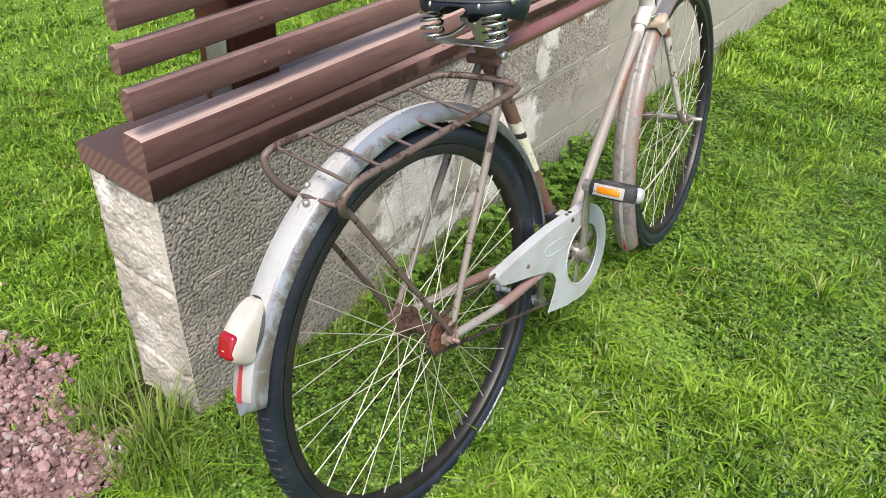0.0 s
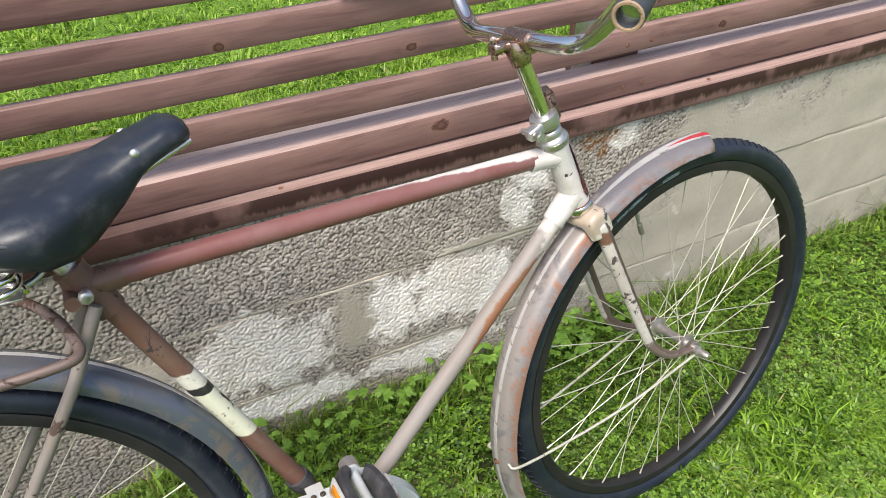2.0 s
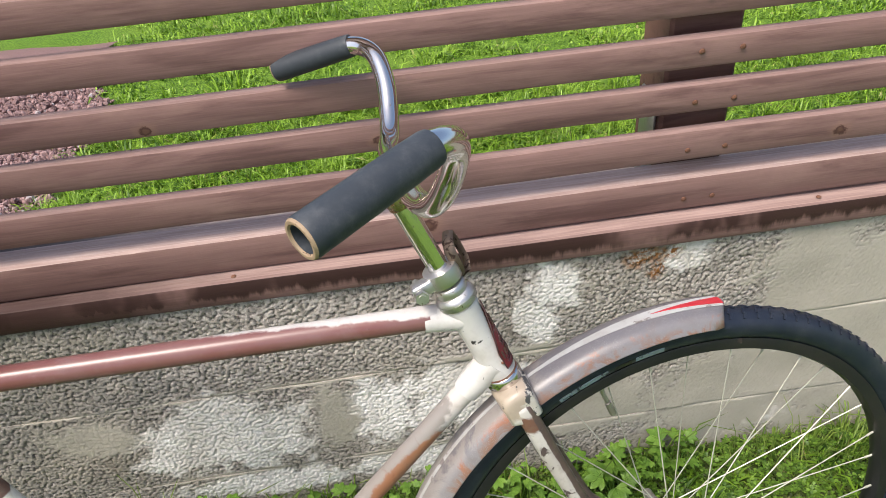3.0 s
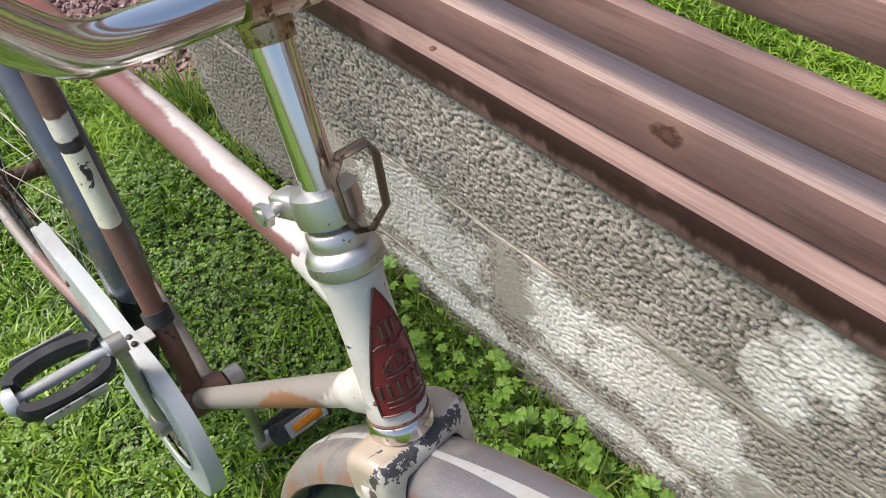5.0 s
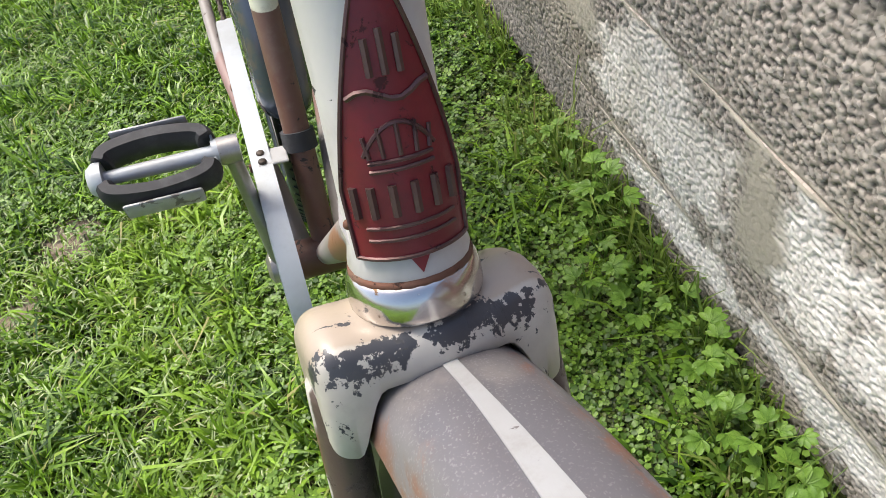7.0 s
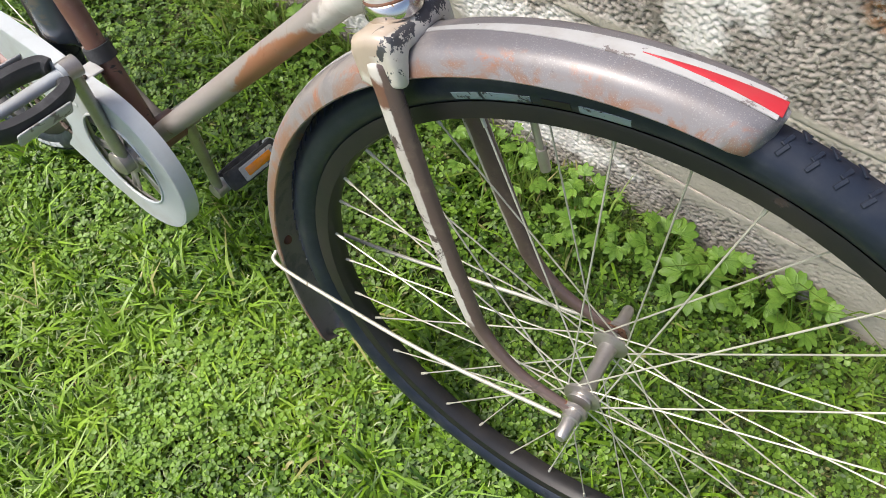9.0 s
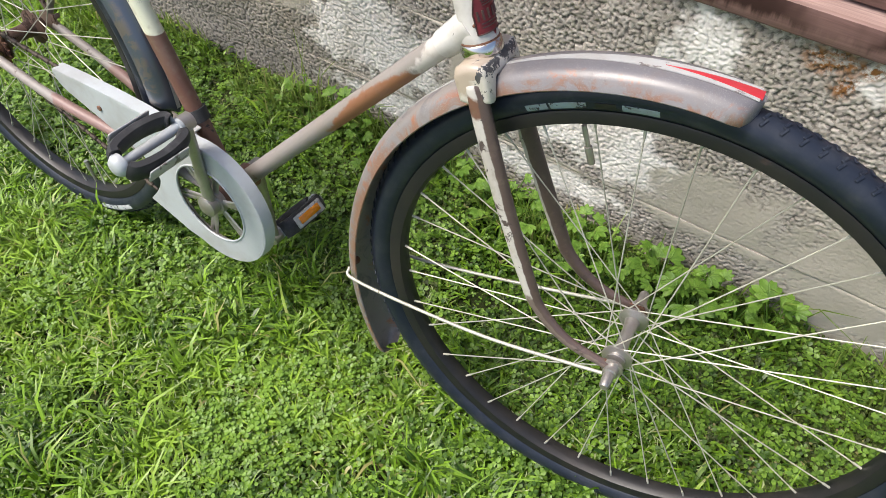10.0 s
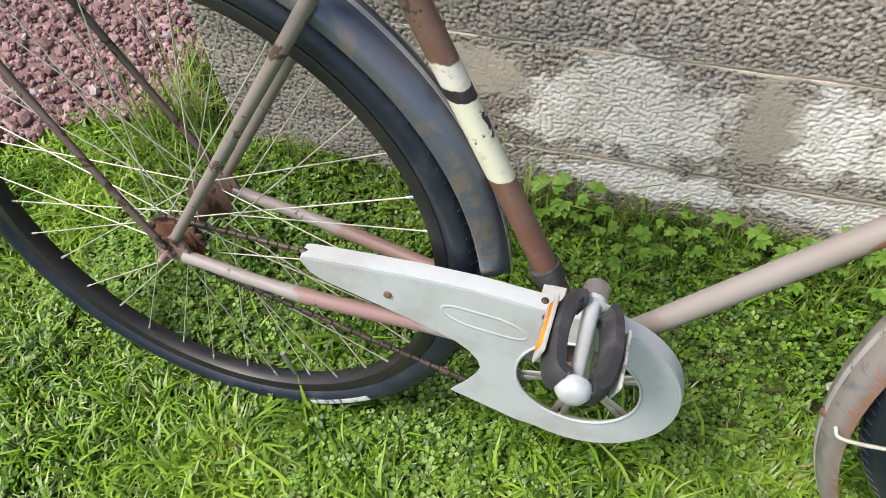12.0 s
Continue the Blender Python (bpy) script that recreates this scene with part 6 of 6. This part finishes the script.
def clippings(n, x0, x1, y0, y1):
    """Mown dry blades that lie flat on the lawn."""
    x, y = rng.uniform(x0, x1, n), rng.uniform(y0, y1, n)
    ok = on_lawn(x, y) & (rng.uniform(0, 1, n) < 0.22 + 0.9 * blur_noise(x, y, 0.14, 8.0) ** 2 + 0.4 * np.clip((-0.25 - y) / 0.2, 0, 1) + bare(x, y)) & (y < 0.2)
    x, y = x[ok], y[ok]
    n = len(x)
    z = ground_z(x, y) + rng.uniform(0.006, 0.022, n)
    a, d, w = rng.uniform(0, 2 * np.pi, n), rng.lognormal(math.log(0.015), 0.4, n), rng.uniform(0.0012, 0.0030, n)
    dx, dy, up = np.cos(a) * d / 2, np.sin(a) * d / 2, rng.normal(0, 0.15, n) * d
    sx, sy = -np.sin(a) * w / 2, np.cos(a) * w / 2
    bow = rng.normal(0, 0.12, n) * d
    p0, p1, p2 = np.stack([x - dx, y - dy, z - up], -1), np.stack([x + sx * 0 - np.sin(a) * bow, y + np.cos(a) * bow, z + 0.002], -1), np.stack([x + dx, y + dy, z + up], -1)
    s = np.stack([sx, sy, 0 * sx], -1)
    return np.stack([p0 - s * 0.6, p0 + s * 0.6, p1 + s, p1 - s, p2], 1)


tagged(new("grass_clippings", flat_mesh("grass_clippings", clippings(30000, -0.9, 2.4, -0.75, 0.2), FACES, M_STRAW)), "pale dry grass clippings scattered on the lawn", "clippings", kind="stuff")
# Its dark colour stands for the shade between bicycle and wall.
moss = clover(38000, -0.15, 2.2, 0.10, 0.46, 0.0055, 0.013, lambda x, y: 0.25 + 0 * x)
tagged(new("moss", flat_mesh("moss", moss, [[0, 1, 2, 3], [0, 3, 4, 5]], M_SHADE_MOSS)), "moss and seedlings between the bicycle and the wall, coloured dark for the shade there", "moss", kind="stuff")

# five-fingered weeds along the wall, one object each
def finger_leaf():
    v, f = [], []
    for i, a in enumerate((-70, -35, 0, 35, 70)):
        n = (0.75, 0.92, 1.0, 0.92, 0.75)[i]
        m = Matrix.Rotation(radians(a), 4, "Z")
        rows = [(0.06, 0.03, 0.0), (0.30, 0.15, 0.05), (0.58, 0.23, 0.08), (0.82, 0.17, 0.05), (1.0, 0.02, -0.03)]
        base = len(v)
        for u, w, h in rows:
            v += [m @ Vector((u * n, -w * n, h + 0.05 * w)), m @ Vector((u * n, 0, h - 0.04)), m @ Vector((u * n, w * n, h + 0.05 * w))]
        for k in range(4):
            o = base + 3 * k
            f += [(o, o + 1, o + 4, o + 3), (o + 1, o + 2, o + 5, o + 4)]
    return v, f


FINGER = mesh("leaf", finger_leaf(), M_WEED)
STALK = mesh("stalk", tube([(0, 0, 0), (0.08, 0, 0.5), (0, 0, 1)], 0.03, 5), M_WEED)
wr = random.Random(8)


def weed(x, y, leaf, count, size, label):
    z = float(ground_z(x, y))
    plant = thing("weed", label, "weed", Matrix.Translation((x, y, z)), "weeds along the wall")
    for k in range(count):
        a = 2 * math.pi * (k + wr.uniform(-0.3, 0.3)) / count
        out = wr.uniform(0.008, 0.035)
        high = wr.uniform(0.045, 0.085)
        tipp = Vector((out * math.cos(a), min(out * math.sin(a), WALL_Y - 0.03 - y), high))
        s = size * wr.uniform(0.75, 1.25)
        piece("stalk", STALK, None, plant, m=along((0, 0, 0), tipp) @ Matrix.Diagonal((0.035, 0.035, tipp.length, 1)))
        piece("leaf", leaf, None, plant, m=Matrix.Translation(tipp) @ Matrix.Rotation(a, 4, "Z") @ Matrix.Rotation(radians(wr.uniform(-25, 12)), 4, "Y") @ Matrix.Rotation(radians(wr.uniform(-20, 20)), 4, "X") @ Matrix.Diagonal((s, s, s, 1)))


for k in range(30):
    x = 0.26 + 1.0 * (k + wr.uniform(-0.4, 0.4)) / 29
    weed(x, WALL_Y - 0.035 - abs(wr.gauss(0, 0.045)), FINGER, wr.randint(3, 5), wr.choice((0.013, 0.017, 0.021, 0.024)), "small five-fingered green weed at the wall's foot")
for x, y in ((0.97, 0.36), (1.07, 0.41), (1.13, 0.37), (0.93, 0.41), (1.26, 0.42)):
    weed(x, y, FINGER, 6, wr.uniform(0.018, 0.030), "broad-leaved green weed at the wall's foot")

# gravel
tpl = bmesh.new()
bmesh.ops.create_icosphere(tpl, subdivisions=1, radius=1.0)
tv = np.array([v.co[:] for v in tpl.verts])
tf = [[v.index for v in q.verts] for q in tpl.faces]
tpl.free()
n = 30000
gy_, gs = rng.uniform(-0.45, 2.6, n), rng.uniform(0, 1, n) ** 1.6
gx_ = edge_line(gy_) + 0.035 - 1.5 * gs + rng.normal(0, 0.012, n)
size = rng.lognormal(math.log(0.0064), 0.33, n)
q = rng.normal(size=(n, 4))
q /= np.linalg.norm(q, axis=1)[:, None]
w_, x_, y_, z_ = q.T
rot = np.stack([1 - 2 * (y_ * y_ + z_ * z_), 2 * (x_ * y_ - z_ * w_), 2 * (x_ * z_ + y_ * w_), 2 * (x_ * y_ + z_ * w_), 1 - 2 * (x_ * x_ + z_ * z_), 2 * (y_ * z_ - x_ * w_), 2 * (x_ * z_ - y_ * w_), 2 * (y_ * z_ + x_ * w_), 1 - 2 * (x_ * x_ + y_ * y_)], -1).reshape(n, 3, 3)
shape = tv[None] * rng.uniform(0.72, 1.25, (n, len(tv), 1)) * (size[:, None, None] * rng.uniform(0.6, 1.25, (n, 1, 3)))
stones = np.einsum("nij,nkj->nki", rot, shape) + np.stack([gx_, gy_, ground_z(gx_, gy_) + 0.012 + size * rng.uniform(0.1, 0.9, n)], -1)[:, None]
gravel_me = flat_mesh("gravel", stones, tf, M_STONE)
gravel_me.polygons.foreach_set("use_smooth", np.zeros(len(gravel_me.polygons), bool))
tagged(new("gravel", gravel_me), "reddish crushed-stone gravel of the path", "gravel", kind="stuff")
